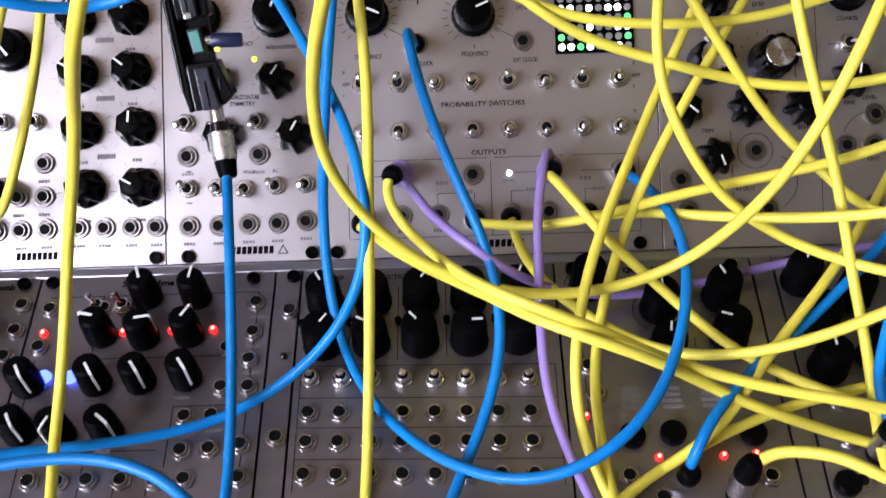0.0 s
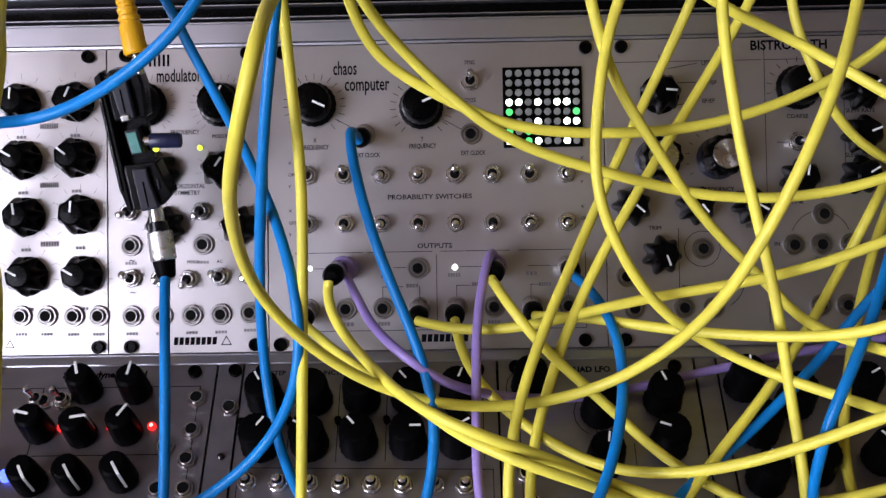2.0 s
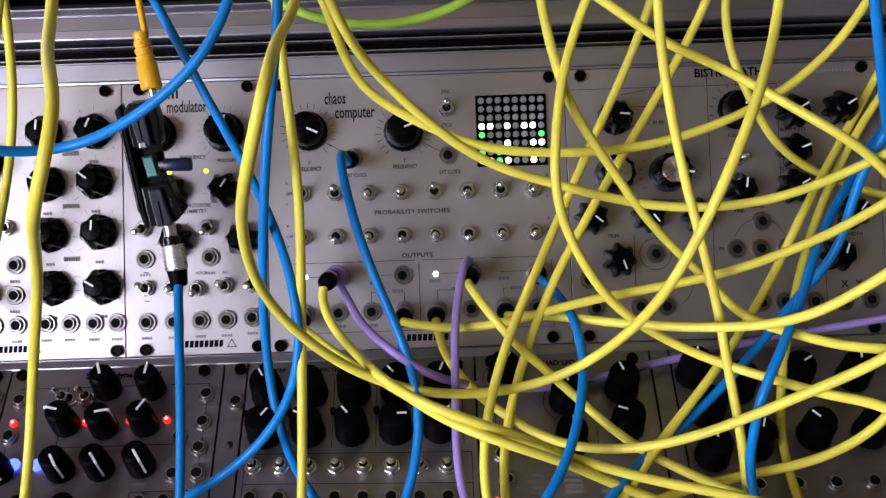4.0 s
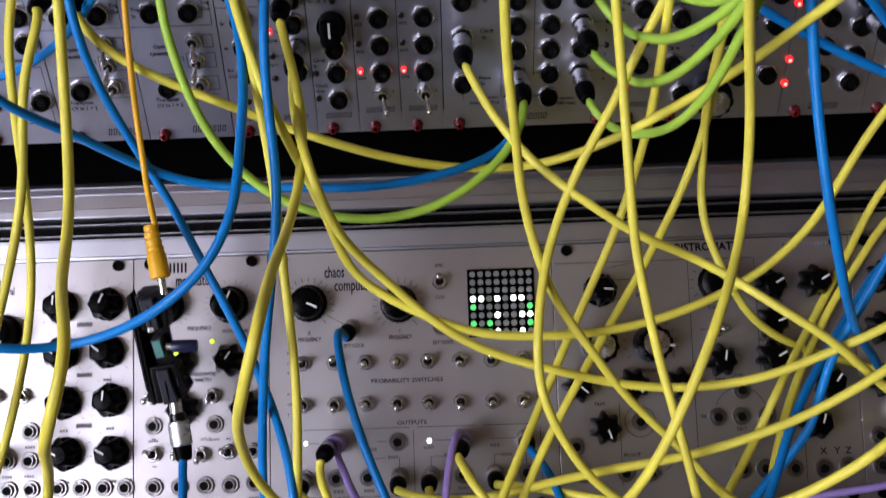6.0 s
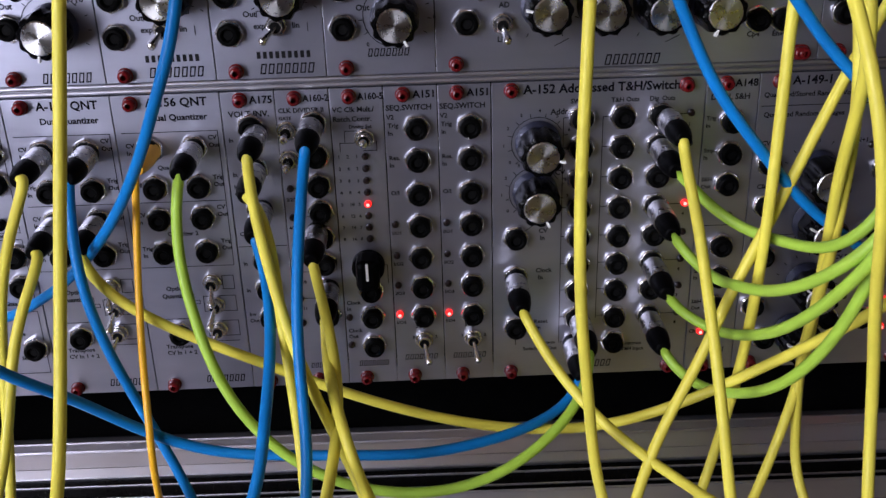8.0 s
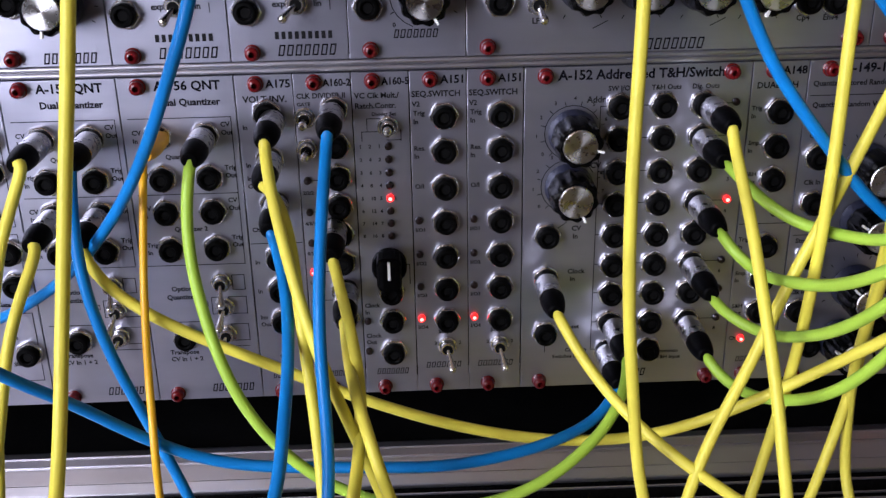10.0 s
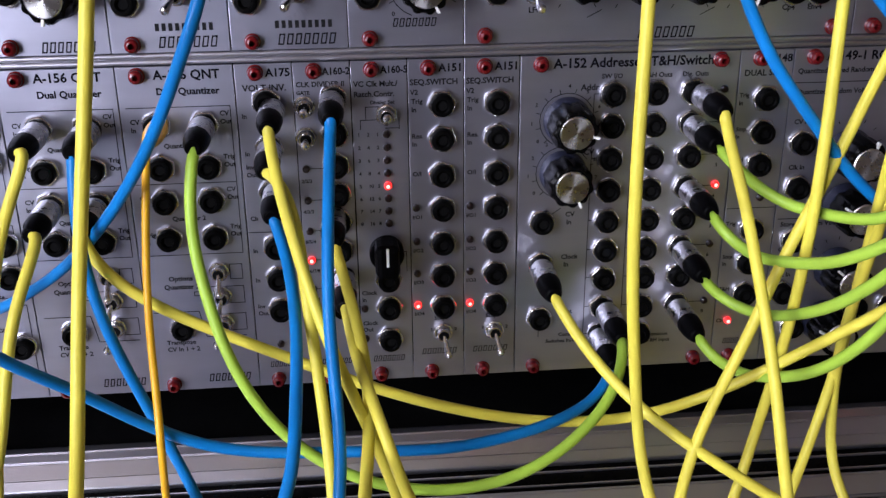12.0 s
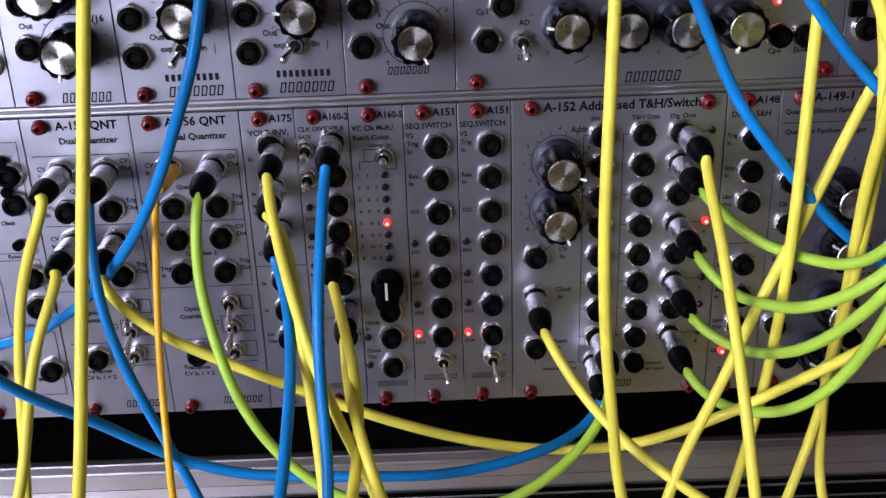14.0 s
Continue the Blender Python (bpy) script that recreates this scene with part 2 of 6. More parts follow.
def bars(n, w, h, gap=0.35, slant=0.2, hollow=False, key={}):
    """A row of n plain bars where a maker's mark or small unreadable writing stands."""
    k = (n, w, h, gap, slant, hollow)
    if k not in key:
        bm = bmesh.new()
        step = w / n
        for i in range(n):
            a, b = i * step, (i + 1 - gap) * step
            quads = [(a, b, 0, h)] if not hollow else [(a, b, 0, h * 0.13), (a, b, h * 0.87, h), (a, a + h * 0.12, h * 0.13, h * 0.87), (b - h * 0.12, b, h * 0.13, h * 0.87)]
            for x0, x1, y0, y1 in quads:
                bm.faces.new([bm.verts.new(((x + slant * y) * MM, y * MM, 0)) for x, y in ((x0, y0), (x1, y0), (x1, y1), (x0, y1))])
        key[k] = finish(bm, "mark", INK if hollow or h > 2.6 else INK_GREY if h > 2.3 else FAINT, False)
    return key[k]


# ---- shared fittings ----
lobed = lambda n, d: (lambda a, z: 1 + d * math.cos(n * a))
ribbed = lambda n, d: (lambda a, z: 1 - d * (0.5 + 0.5 * math.cos(n * a)) ** 3)

NUT = lathe("nut", [(5.0, 0), (5.0, 1.0), (4.75, 1.6), (4.4, 1.9), (3.8, 1.9)], CHROME, 24, lambda a, z: min(hexa(a, z), 1.10), cap=False)
BUSH = lathe("jack", [(4.15, 0), (4.15, 3.6), (3.95, 4.4), (3.4, 4.9), (2.6, 5.0), (2.1, 4.6), (1.85, 1.5)], JACK_BLACK, 24)
HOLE = lathe("socket", [(1.85, 0.2), (1.85, 1.2), (0.1, 1.2)], RECESS_SHADE, 12)
RING = lathe("nut", [(4.45, 0), (4.45, 0.9), (4.15, 1.3), (3.6, 1.3), (3.35, 1.0), (3.3, 0.2)], NICKEL, 24, cap=False)
TUBE = lathe("jack", [(3.4, 0), (3.4, 0.25), (2.85, 0.25), (2.85, 2.3), (2.65, 2.6), (2.35, 2.6), (2.1, 2.3), (2.1, 0.4)], NICKEL, 24)
RING_S = lathe("nut", [(3.7, 0), (3.7, 0.8), (3.4, 1.2), (2.8, 1.2)], NICKEL, 20, hexa, cap=False)
TUBE_S = lathe("jack", [(2.75, 0), (2.75, 2.0), (2.6, 2.3), (2.3, 2.3), (2.14, 2.0), (2.14, 0.4)], CHROME, 20)
DARK = lathe("socket", [(2.12, 0.3), (2.12, 1.8), (0.1, 1.8)], RECESS_SHADE, 16)
RED_SCREW = lathe("screw", [(2.9, 0), (2.9, 0.5), (2.5, 0.8), (2.5, 2.6), (2.35, 3.2), (2.0, 3.7), (1.5, 4.0), (1.05, 4.1), (0.95, 1.0), (0.05, 1.0)], RED, 20)
BLACK_SCREW = lathe("screw", [(2.75, 0), (2.75, 1.7), (2.4, 2.3), (1.5, 2.3), (1.35, 1.3), (0.05, 1.3)], BLACK, 16)
T_NUT = lathe("nut", [(3.7, 0), (3.7, 1.5), (3.3, 1.9), (2.9, 1.9)], CHROME, 18, hexa, cap=False)
T_BUSH = lathe("toggle_switch", [(2.75, 0), (2.75, 4.2), (2.5, 4.5), (1.5, 4.5), (1.3, 3.6)], CHROME, 16)
# black disc on the bushing top, painting the shade of its recess
T_SHADE = lathe("collar", [(2.0, 4.3), (2.0, 4.62), (0.05, 4.62)], RECESS_SHADE, 14)
T_LEVER = lathe("lever", [(0.85, 0), (1.0, 4.0), (1.5, 7.0), (1.65, 8.2), (1.45, 9.0), (0.85, 9.5), (0.05, 9.6)], CHROME, 12)
LED_DOME = lathe("led", [(1.45, 0), (1.45, 0.5), (1.3, 1.2), (0.8, 1.7), (0.05, 1.85)], LED_OFF, 12)
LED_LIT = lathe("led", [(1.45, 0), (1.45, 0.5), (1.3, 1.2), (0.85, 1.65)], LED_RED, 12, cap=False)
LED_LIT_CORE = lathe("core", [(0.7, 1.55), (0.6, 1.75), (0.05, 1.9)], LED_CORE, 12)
LED_B = lathe("led", [(1.45, 0), (1.45, 0.5), (1.3, 1.2), (0.8, 1.7), (0.05, 1.85)], LED_BLUE, 12)
LED_W = lathe("led", [(1.45, 0), (1.45, 0.5), (1.3, 1.2), (0.8, 1.7), (0.05, 1.85)], LED_WHITE, 12)
LED_Y = lathe("led", [(1.1, 0), (1.1, 0.5), (0.95, 1.0), (0.5, 1.4), (0.05, 1.5)], LED_LIME, 12)
# scalloped knob: wide pointed skirt, tapering to a round crown
STAR = lathe("knob", [(7.2, 0.6), (7.3, 1.6), (7.0, 5.5), (6.0, 9.6), (5.2, 11.6), (4.2, 12.3), (0.05, 12.5)], BLACK, 70,
             lambda a, z: 1 + (0.17 if z < 4 else 0.12 if z < 8 else 0.06 if z < 11 else 0.02 if z < 12 else 0) * (2 * abs(math.cos(3.5 * a)) ** 2.2 - 0.75))
STAR_LINE = block("pointer", -0.4, 0.4, 0.3, 4.9, 11.9, 12.75, WHITE, 0)
STAR_DIAL = lathe("dial", [(8.2, 0.0), (8.2, 0.5), (7.6, 0.9), (0.05, 0.9)], BLACK, 32)
STAR_SMALL = STAR.copy()
STAR_SMALL.transform(Matrix.Diagonal((0.97, 0.97, 1.0, 1)))
LINE_SMALL = STAR_LINE.copy()
LINE_SMALL.transform(Matrix.Diagonal((0.97, 0.97, 1.0, 1)))
ROUND = lathe("knob", [(9.3, 0.5), (9.5, 1.2), (9.0, 3.0), (8.2, 4.2), (7.7, 11.5), (7.2, 12.6), (6.2, 13.0), (0.05, 13.0)], BLACK, 40, ribbed(20, 0.03))
ROUND_LINE = block("pointer", -0.45, 0.45, 1.0, 6.6, 12.9, 13.2, WHITE, 0)
FLUTED = lathe("knob", [(7.9, 4.6), (8.3, 6.0), (8.2, 14.5), (7.7, 16.4), (6.6, 17.2), (6.0, 17.2)], BLACK, 60, lobed(10, 0.055), cap=False)
FLUTED_CAP = lathe("cap", [(6.15, 17.0), (6.05, 17.6), (5.7, 17.9), (0.05, 17.9)], SPUN, 32)
FLUTED_SKIRT = lathe("skirt", [(9.0, 0.6), (9.0, 1.2), (8.8, 2.2), (8.2, 4.8), (7.6, 5.0)], SKIRT, 40, cap=False)
FLUTED_TICK = block("pointer", -0.45, 0.45, 6.3, 8.7, 15.6, 17.5, WHITE, 0.1)
SLIM = lathe("knob", [(6.1, 0.6), (6.2, 1.4), (5.7, 12.0), (5.3, 14.6), (4.2, 15.6), (0.05, 15.8)], DULL, 32, ribbed(12, 0.05))
SLIM_LINE = block("pointer", -0.55, 0.55, -0.4, 5.4, 15.5, 16.0, WHITE, 0.1)
SLIM_SIDE = block("pointer_side", -0.5, 0.5, 4.9, 5.9, 4.0, 15.6, WHITE, 0.1)
TALL = lathe("knob", [(7.6, 0.6), (7.8, 1.6), (7.3, 4.0), (6.9, 14.0), (6.4, 15.6), (5.2, 16.2), (0.05, 16.2)], DULL, 36, ribbed(18, 0.04))
TALL_LINE = block("pointer", -0.4, 0.4, 1.2, 5.4, 16.1, 16.5, WHITE, 0)


JACKS = {"hex": (BUSH, NUT, HOLE, 2.6), "round": (TUBE, RING, DARK, 0.6), "small": (TUBE_S, RING_S, DARK, 0.4)}


PRINT = {"ink": INK_GREY, "weight": 0.028}   # lettering of the row being built
REACH = {"lever": 1.0}                       # length of its switch levers


def jack(m, x, y, kind="hex"):
    bush, nut, hole, z = JACKS[kind]
    j = put("jack", bush, m, x, y, 0.1)
    put("nut", nut, j, rz=random.uniform(0, 60), label="nickel-plated nut")
    put("socket", hole, j, 0, 0, z)
    return j


def screw(m, x, y, red=True):
    return put("screw", RED_SCREW if red else BLACK_SCREW, m, x, y, 0.1, random.uniform(0, 60), label="red plastic panel screw" if red else "black panel screw")


def toggle(m, x, y, lean=20.0, side=0.0, stub=False):
    s = put("toggle_switch", T_BUSH, m, x, y, 0.1, label="chrome toggle switch")
    put("nut", T_NUT, s, rz=random.uniform(0, 60))
    # no real collar: a dark disc for the shaded hole around the lever
    put("collar", T_SHADE, s)
    lever = put("lever", T_LEVER, s, 0, 0, 3.6, rx=lean, ry=side)
    lever.scale = (1, 1, 0.42 if stub else REACH["lever"])
    return s


def led(m, x, y, lit="", size=1.0):
    if lit == "red":
        o = put("led", LED_LIT, m, x, y, 0.1, label="lit red indicator")
        put("core", LED_LIT_CORE, o)
        o.scale = (size, size, size)
        return o
    o = put("led", {"": LED_DOME, "blue": LED_B, "white": LED_W, "lime": LED_Y}[lit], m, x, y, 0.1)
    o.scale = (size, size, size)
    return o


def knob(m, x, y, kind, turn=0.0):
    """turn: degrees to the right from upright."""
    body, rest = {
        "star": (STAR, (("pointer", STAR_LINE),)),
        "small": (STAR_SMALL, (("pointer", LINE_SMALL),)),
        "round": (ROUND, (("pointer", ROUND_LINE),)),
        "fluted": (FLUTED, (("cap", FLUTED_CAP), ("skirt", FLUTED_SKIRT), ("pointer", FLUTED_TICK))),
        "slim": (SLIM, (("pointer", SLIM_LINE), ("pointer_side", SLIM_SIDE))),
        "tall": (TALL, (("pointer", TALL_LINE),)),
    }[kind]
    k = put("knob", body, m, x, y, 0.1, -turn)
    for name, mesh in rest:
        put(name, mesh, k, label={"cap": "spun silver cap", "skirt": "smoked numbered skirt", "pointer": "white pointer"}.get(name, ""))
    if kind == "star":
        put("dial", STAR_DIAL, k)
    return k


def text(m, s, x, y, size=2.4, align="LEFT", squeeze=1.0, bold=0.0):
    ink = PRINT["ink"] if size < 3.4 else INK
    return put("lettering", words(s, size, ink, align, squeeze, bold + (PRINT["weight"] if size < 6 else 0.012) * size), m, x, y, 0.13)


def mark(m, x, y, n, w, h, hollow=False, slant=0.2, gap=0.3):
    return tagged(put("maker_mark" if hollow else "printed_bar", bars(n, w, h, gap, slant, hollow), m, x, y, 0.13), kind="stuff")


def lines(m, segments, w=0.3):
    return tagged(put("printed_diagram", strokes("printed_diagram", segments, INK, 0, w), m, 0, 0, 0.13), kind="stuff")


def module(fr, x0, x1, y0, label, mat=None, red=True, screws=True, group="modules in the rack", h=128.5, four=False, gap=0.22):
    m = tagged(new("synth_module"), label, "synthesizer module", group)
    m.matrix_world = fr @ pose(x0 * MM, (y0 + 3) * MM, 0)
    w = x1 - x0
    put("front_panel", block("front_panel", gap, w - gap, -3, h - 3, -2.0, 0, mat or ALU, 0.12), m)
    if screws:
        xs = [7.5] + ([w - 7.5] if four or w > 75 else [])
        for x in xs:
            screw(m, x, 0, red)
            screw(m, x, 122.5, red)
    return m

# ---- unseen room, its tones set for the light bounced onto the panels ----
def room_box(name, a, b, mat, kind="structure", label="", category=""):
    me = bpy.data.meshes.new(name)
    bm = bmesh.new()
    bmesh.ops.create_cube(bm, size=1)
    bm.transform(Matrix.Translation([(p + q) / 2 for p, q in zip(a, b)]) @ Matrix.Diagonal([abs(q - p) for p, q in zip(a, b)] + [1]))
    bm.to_mesh(me)
    bm.free()
    me.materials.append(mat)
    return tagged(new(name, me), label, category, "", kind)


X0, X1, Y0, Y1, H = ROOM
T = 0.12
room_box("floor", (X0 - T, Y0 - T, -0.1), (X1 + T, Y1 + T, 0), FLOORING)
# added overhead out of view, a warm reflector for the middle panels
room_box("unseen_ceiling", (X0 - T, Y0 - T, H), (X1 + T, Y1 + T, H + 0.1), CEILING)
room_box("wall_back", (X0 - T, Y1, 0), (X1 + T, Y1 + T, H), PLASTER)
# added out of view and kept dark, so panel centres reflect less
room_box("unseen_wall_front", (X0 - T, Y0 - T, 0), (X1 + T, Y0, H), DARK_PLASTER)
# unseen, set close to throw light back on the right side
room_box("unseen_wall_right", (X1, Y0, 0), (X1 + T, Y1, H), WARM_PLASTER)
wall = tagged(new("wall_left"), "", "", "", "structure")
for a, b in (((Y0, 0), (WIN_Y[0], H)), ((WIN_Y[1], 0), (Y1, H)), ((WIN_Y[0], 0), (WIN_Y[1], WIN_Z[0])), ((WIN_Y[0], WIN_Z[1]), (WIN_Y[1], H))):
    o = room_box("wall_piece", (X0 - T, a[0], a[1]), (X0, b[0], b[1]), PLASTER, "")
    o.parent = wall
win = tagged(new("window_1"), "", "", "", "structure")
for a, b in (((WIN_Y[0], WIN_Z[0]), (WIN_Y[1], WIN_Z[0] + 0.05)), ((WIN_Y[0], WIN_Z[1] - 0.05), (WIN_Y[1], WIN_Z[1])),
             ((WIN_Y[0], WIN_Z[0] + 0.05), (WIN_Y[0] + 0.05, WIN_Z[1] - 0.05)), ((WIN_Y[1] - 0.05, WIN_Z[0] + 0.05), (WIN_Y[1], WIN_Z[1] - 0.05))):
    o = room_box("window_frame", (X0 - 0.09, a[0], a[1]), (X0 - 0.03, b[0], b[1]), WHITE, "")
    o.parent = win
pane = room_box("pane", (X0 - 0.064, WIN_Y[0] + 0.05, WIN_Z[0] + 0.05), (X0 - 0.058, WIN_Y[1] - 0.05, WIN_Z[1] - 0.05), GLASS, "")
pane.parent = win
pane.visible_shadow = False

# ---- table and cases ----
table = tagged(new("table"), "brown wooden table carrying the synthesizer cases", "table")
for a, b, n in (((-0.55, -0.42, 0.86), (0.62, 0.52, 0.90), "tabletop"), ((-0.50, -0.38, 0), (-0.44, -0.32, 0.86), "leg"), ((0.51, -0.38, 0), (0.57, -0.32, 0.86), "leg"),
                ((-0.50, 0.42, 0), (-0.44, 0.48, 0.86), "leg"), ((0.51, 0.42, 0), (0.57, 0.48, 0.86), "leg")):
    o = room_box(n, a, b, WOOD, "")
    o.parent = table

# lower case: a wedge under the bottom and middle rows, its rails along the panel edges
case_low = tagged(new("rack_case"), "black rack case with silver rails, holding the lower module rows", "case")
mid_p = lambda y, z: MID @ Vector((0, y * MM, z * MM))
low_p = lambda y, z: LOW @ Vector((0, y * MM, z * MM))


def wedge(name, pts, x0, x1, mat, parent):
    bm = bmesh.new()
    a = [bm.verts.new((x0, p.y, p.z)) for p in pts]
    b = [bm.verts.new((x1, p.y, p.z)) for p in pts]
    n = len(pts)
    for i in range(n):
        bm.faces.new((a[i], a[(i + 1) % n], b[(i + 1) % n], b[i]))
    bm.faces.new(a)
    bm.faces.new(b)
    o = new(name, finish(bm, name, mat, False))
    o.parent = parent
    return o


top = mid_p(165, -8)
body = [low_p(0, -9), low_p(132, -9), mid_p(-6, -9), mid_p(165.6, -9), Vector((0, top.y + 0.10, top.z)), Vector((0, top.y + 0.10, 0.9)), Vector((0, low_p(0, 0).y, 0.9))]
wedge("shell", body, -0.30, 0.345, CASE_BLACK, case_low)
rail_fr = new("rails")
rail_fr.parent = case_low
rail_fr.matrix_basis = MID
RX0, RX1 = -296, 340
put("rail", extruded("rail", [(126.2, -8), (126.2, -1.6), (127.2, -1.4), (127.6, -0.3), (135.4, -0.3), (135.7, 0.1), (136.3, 0.1), (136.5, -0.4), (136.5, -8)], RX0, RX1, RAIL), rail_fr)
put("rail_slot", extruded("rail_slot", [(136.6, -9), (136.6, -6.0), (146.6, -6.0), (146.6, -9)], RX0, RX1, BLACK), rail_fr)
for v in (138.3, 143.7):
    put("rib", extruded("rib", [(v, -7), (v, -2.6), (v + 0.2, -2.3), (v + 0.6, -2.3), (v + 0.8, -2.6), (v + 0.8, -7)], RX0, RX1, RAIL), rail_fr)
put("rail", extruded("rail", [(146.8, -8), (146.8, 0.6), (147.2, 1.2), (147.8, 1.5), (151.6, 1.3), (151.9, 0.9), (158.0, 0.2), (158.3, 0.1), (158.4, -1.4), (159.4, -1.4), (159.5, -0.2),
                              (162.4, -1.0), (162.6, -2.4), (163.3, -2.4), (163.4, -1.7), (165.2, -2.8), (165.8, -3.6), (165.8, -8)], RX0, RX1, RAIL), rail_fr)
put("rail", extruded("rail", [(-9.6, -8), (-9.6, -1.2), (-9.0, -0.7), (-6.6, -0.7), (-6.2, -1.4), (-5.6, -1.4), (-5.2, -0.7), (-3.6, -0.7), (-3.2, -1.2), (-3.2, -8)], RX0, RX1, RAIL), rail_fr)
rail_low = new("rails")
rail_low.parent = case_low
rail_low.matrix_basis = LOW
put("rail", extruded("rail", [(134.4, -8), (134.4, -0.9), (135.0, -0.4), (138.6, -0.4), (139.0, -0.9), (139.0, -8)], RX0, RX1, RAIL), rail_low)
put("rail", extruded("rail", [(-4.0, -8), (-4.0, -0.9), (-3.4, -0.4), (4.0, -0.4), (4.6, -0.9), (4.6, -8)], RX0, RX1, RAIL), rail_low)

# upper case: upright box behind, its lower edge over a dark gap
case_up = tagged(new("rack_case"), "black upright rack case holding two module rows", "case")
case_up.matrix_world = UPP
put("shell", block("shell", -300, 345, -5.5, 268, -120, -9, CASE_BLACK, 1), case_up)
put("foot", block("foot", -300, 345, -252, -6, -128, -70, CASE_BLACK, 1), case_up)
put("rail", extruded("rail", [(-4.2, -8.6), (-4.2, -2.4), (3.0, -2.4), (3.0, -8.6)], -298, 343, RAIL), case_up)
bead = [(125.75, -8.6)] + [(c - 1.05 * math.cos(math.pi * k / 8), -1.1 + 1.05 * math.sin(math.pi * k / 8)) for c in (126.85, 129.05) for k in range(9)] + [(130.15, -8.6)]
put("rail", extruded("rail", bead, -298, 343, RAIL), case_up)
put("rail", extruded("rail", [(259.0, -8.6), (259.0, -0.4), (266.0, -0.4), (266.0, -8.6)], -298, 343, RAIL), case_up)

# ---- upper rows ----
G1 = "modules in the upper rack row"
QJ = ((12.2, 104.5), (12.2, 89), (29, 104.5), (29, 89), (12.2, 76), (12.2, 61.5), (29, 76), (29, 61.5))


def quantizer(x0):
    m = module(UPP, x0, x0 + 40.64, -3, "grey aluminium dual quantizer module with eight jacks and toggle switches", group=G1)
    for p in QJ:
        jack(m, *p)
    jack(m, 13.5, 24.6)
    toggle(m, 29, 47.5, 44, 6)
    toggle(m, 29.4, 37.4, 46, -16)
    toggle(m, 29.2, 26.0, 42, -24)
    text(m, "A-156 QNT", 13.0, 121.0, 4.6)
    text(m, "Dual Quantizer", 13.4, 115.5, 3.5)
    for y, a, b in ((103.5, "CV", "In"), (88.0, "Trig", "In"), (75.0, "CV", "In"), (60.5, "Trig", "In")):
        text(m, a, 3.2, y + 1.6, 2.5)
        text(m, b, 3.2, y - 1.4, 2.5)
    for y, a in ((107.5, "CV"), (91.5, "Trig"), (79.0, "CV"), (64.5, "Trig")):
        text(m, a, 34.6, y, 2.5)
        text(m, "Out", 34.6, y - 3.0, 2.5)
    text(m, "Quantizer 1", 14.0, 96.0, 2.5)
    text(m, "Quantizer 2", 14.0, 68.2, 2.5)
    text(m, "Options", 10.0, 44.0, 2.7)
    text(m, "Quantizer 2", 8.0, 40.6, 2.7)
    text(m, "Transpose", 6.5, 17.2, 2.6)
    text(m, "CV In 1 + 2", 6.5, 14.2, 2.6)
    mark(m, 21.0, 0.2, 7, 16.5, 3.4, True)
    lines(m, [(2.5, 111.0, 38.5, 111.0), (2.5, 82.6, 38.5, 82.6), (38.5, 111, 38.5, 55), (2, 54.6, 38.5, 54.6), (3, 31.0, 20, 31.0), (20, 31.0, 22, 20), (22, 20, 37, 20)]
          + box_lines(25, 22.5, 37.5, 29.5) + box_lines(24.5, 34, 37.6, 41) + box_lines(33, 44, 37.6, 50) + box_lines(19, 37.6, 23, 39.2), 0.28)
    return m


m = module(UPP, -170.0, -129.4, -3, "grey aluminium sequencer controller module with jacks and push buttons", group=G1)
for p in ((33.5, 104.5), (33.5, 93), (12, 104.5), (12, 89), (34.5, 62), (34.5, 49), (12, 62), (12, 49), (34.5, 20), (12, 20)):
    jack(m, *p)
for i, y in enumerate((110, 98, 76)):
    put("push_button", lathe("push_button", [(2.2, 0), (2.2, 2.4), (1.9, 2.9), (0.05, 2.9)], BLACK, 14), m, 31.5, y, 0.1)
for s, y in (("Start", 114), ("Stop", 101.5), ("Clock", 84), ("Reset", 70), ("End", 55), ("Gate", 40), ("Glide", 26)):
    text(m, s, 26.0, y, 2.3)
text(m, "Slide", 27.5, 14.5, 2.3)
lines(m, box_lines(21, 40, 38, 69) + box_lines(21, 8, 38, 37) + box_lines(21, 72, 38, 117), 0.28)
quantizer(-129.4)
quantizer(-88.8)

m = module(UPP, -48.1, -27.8, -3, "narrow grey aluminium voltage inverter module with six jacks", group=G1)
for y in (112, 95, 78, 56.5, 43.5, 30.5):
    jack(m, 10.5, y)
led(m, 9.3, 15.4)
text(m, "A175", 11.0, 121.0, 4.0)
text(m, "VOLT INV.", 2.6, 115.8, 3.3)
for s, y in (("In", 106), ("In", 92.0), ("Inv", 87), ("Out", 84), ("Ch", 67), ("In", 54), ("In", 42), ("Inv", 31), ("Out", 28)):
    text(m, s, 1.6, y, 2.4)
mark(m, 4.5, 5.2, 7, 12.0, 2.4, True)
lines(m, [(0.8, 62.3, 19.5, 62.3)], 0.3)

m = module(UPP, -27.8, -7.5, -3, "narrow grey aluminium clock divider module with seven jacks", group=G1)
for y in (112.5, 99.5, 87.5, 76.5, 65.5, 54, 42, 30.5):
    jack(m, 14.0, y)
for i, y in enumerate((86.4, 74.2, 62.0, 50.2, 38.2, 27.0)):
    led(m, 2.9, y, "red" if i == 3 else "")
toggle(m, 3.6, 110, 0, 0)
toggle(m, 3.6, 98.6, 0, 0)
text(m, "A160-2", 10.6, 121.0, 3.6, squeeze=0.9)
text(m, "CLK DIVIDER II", 1.0, 116.8, 2.6)
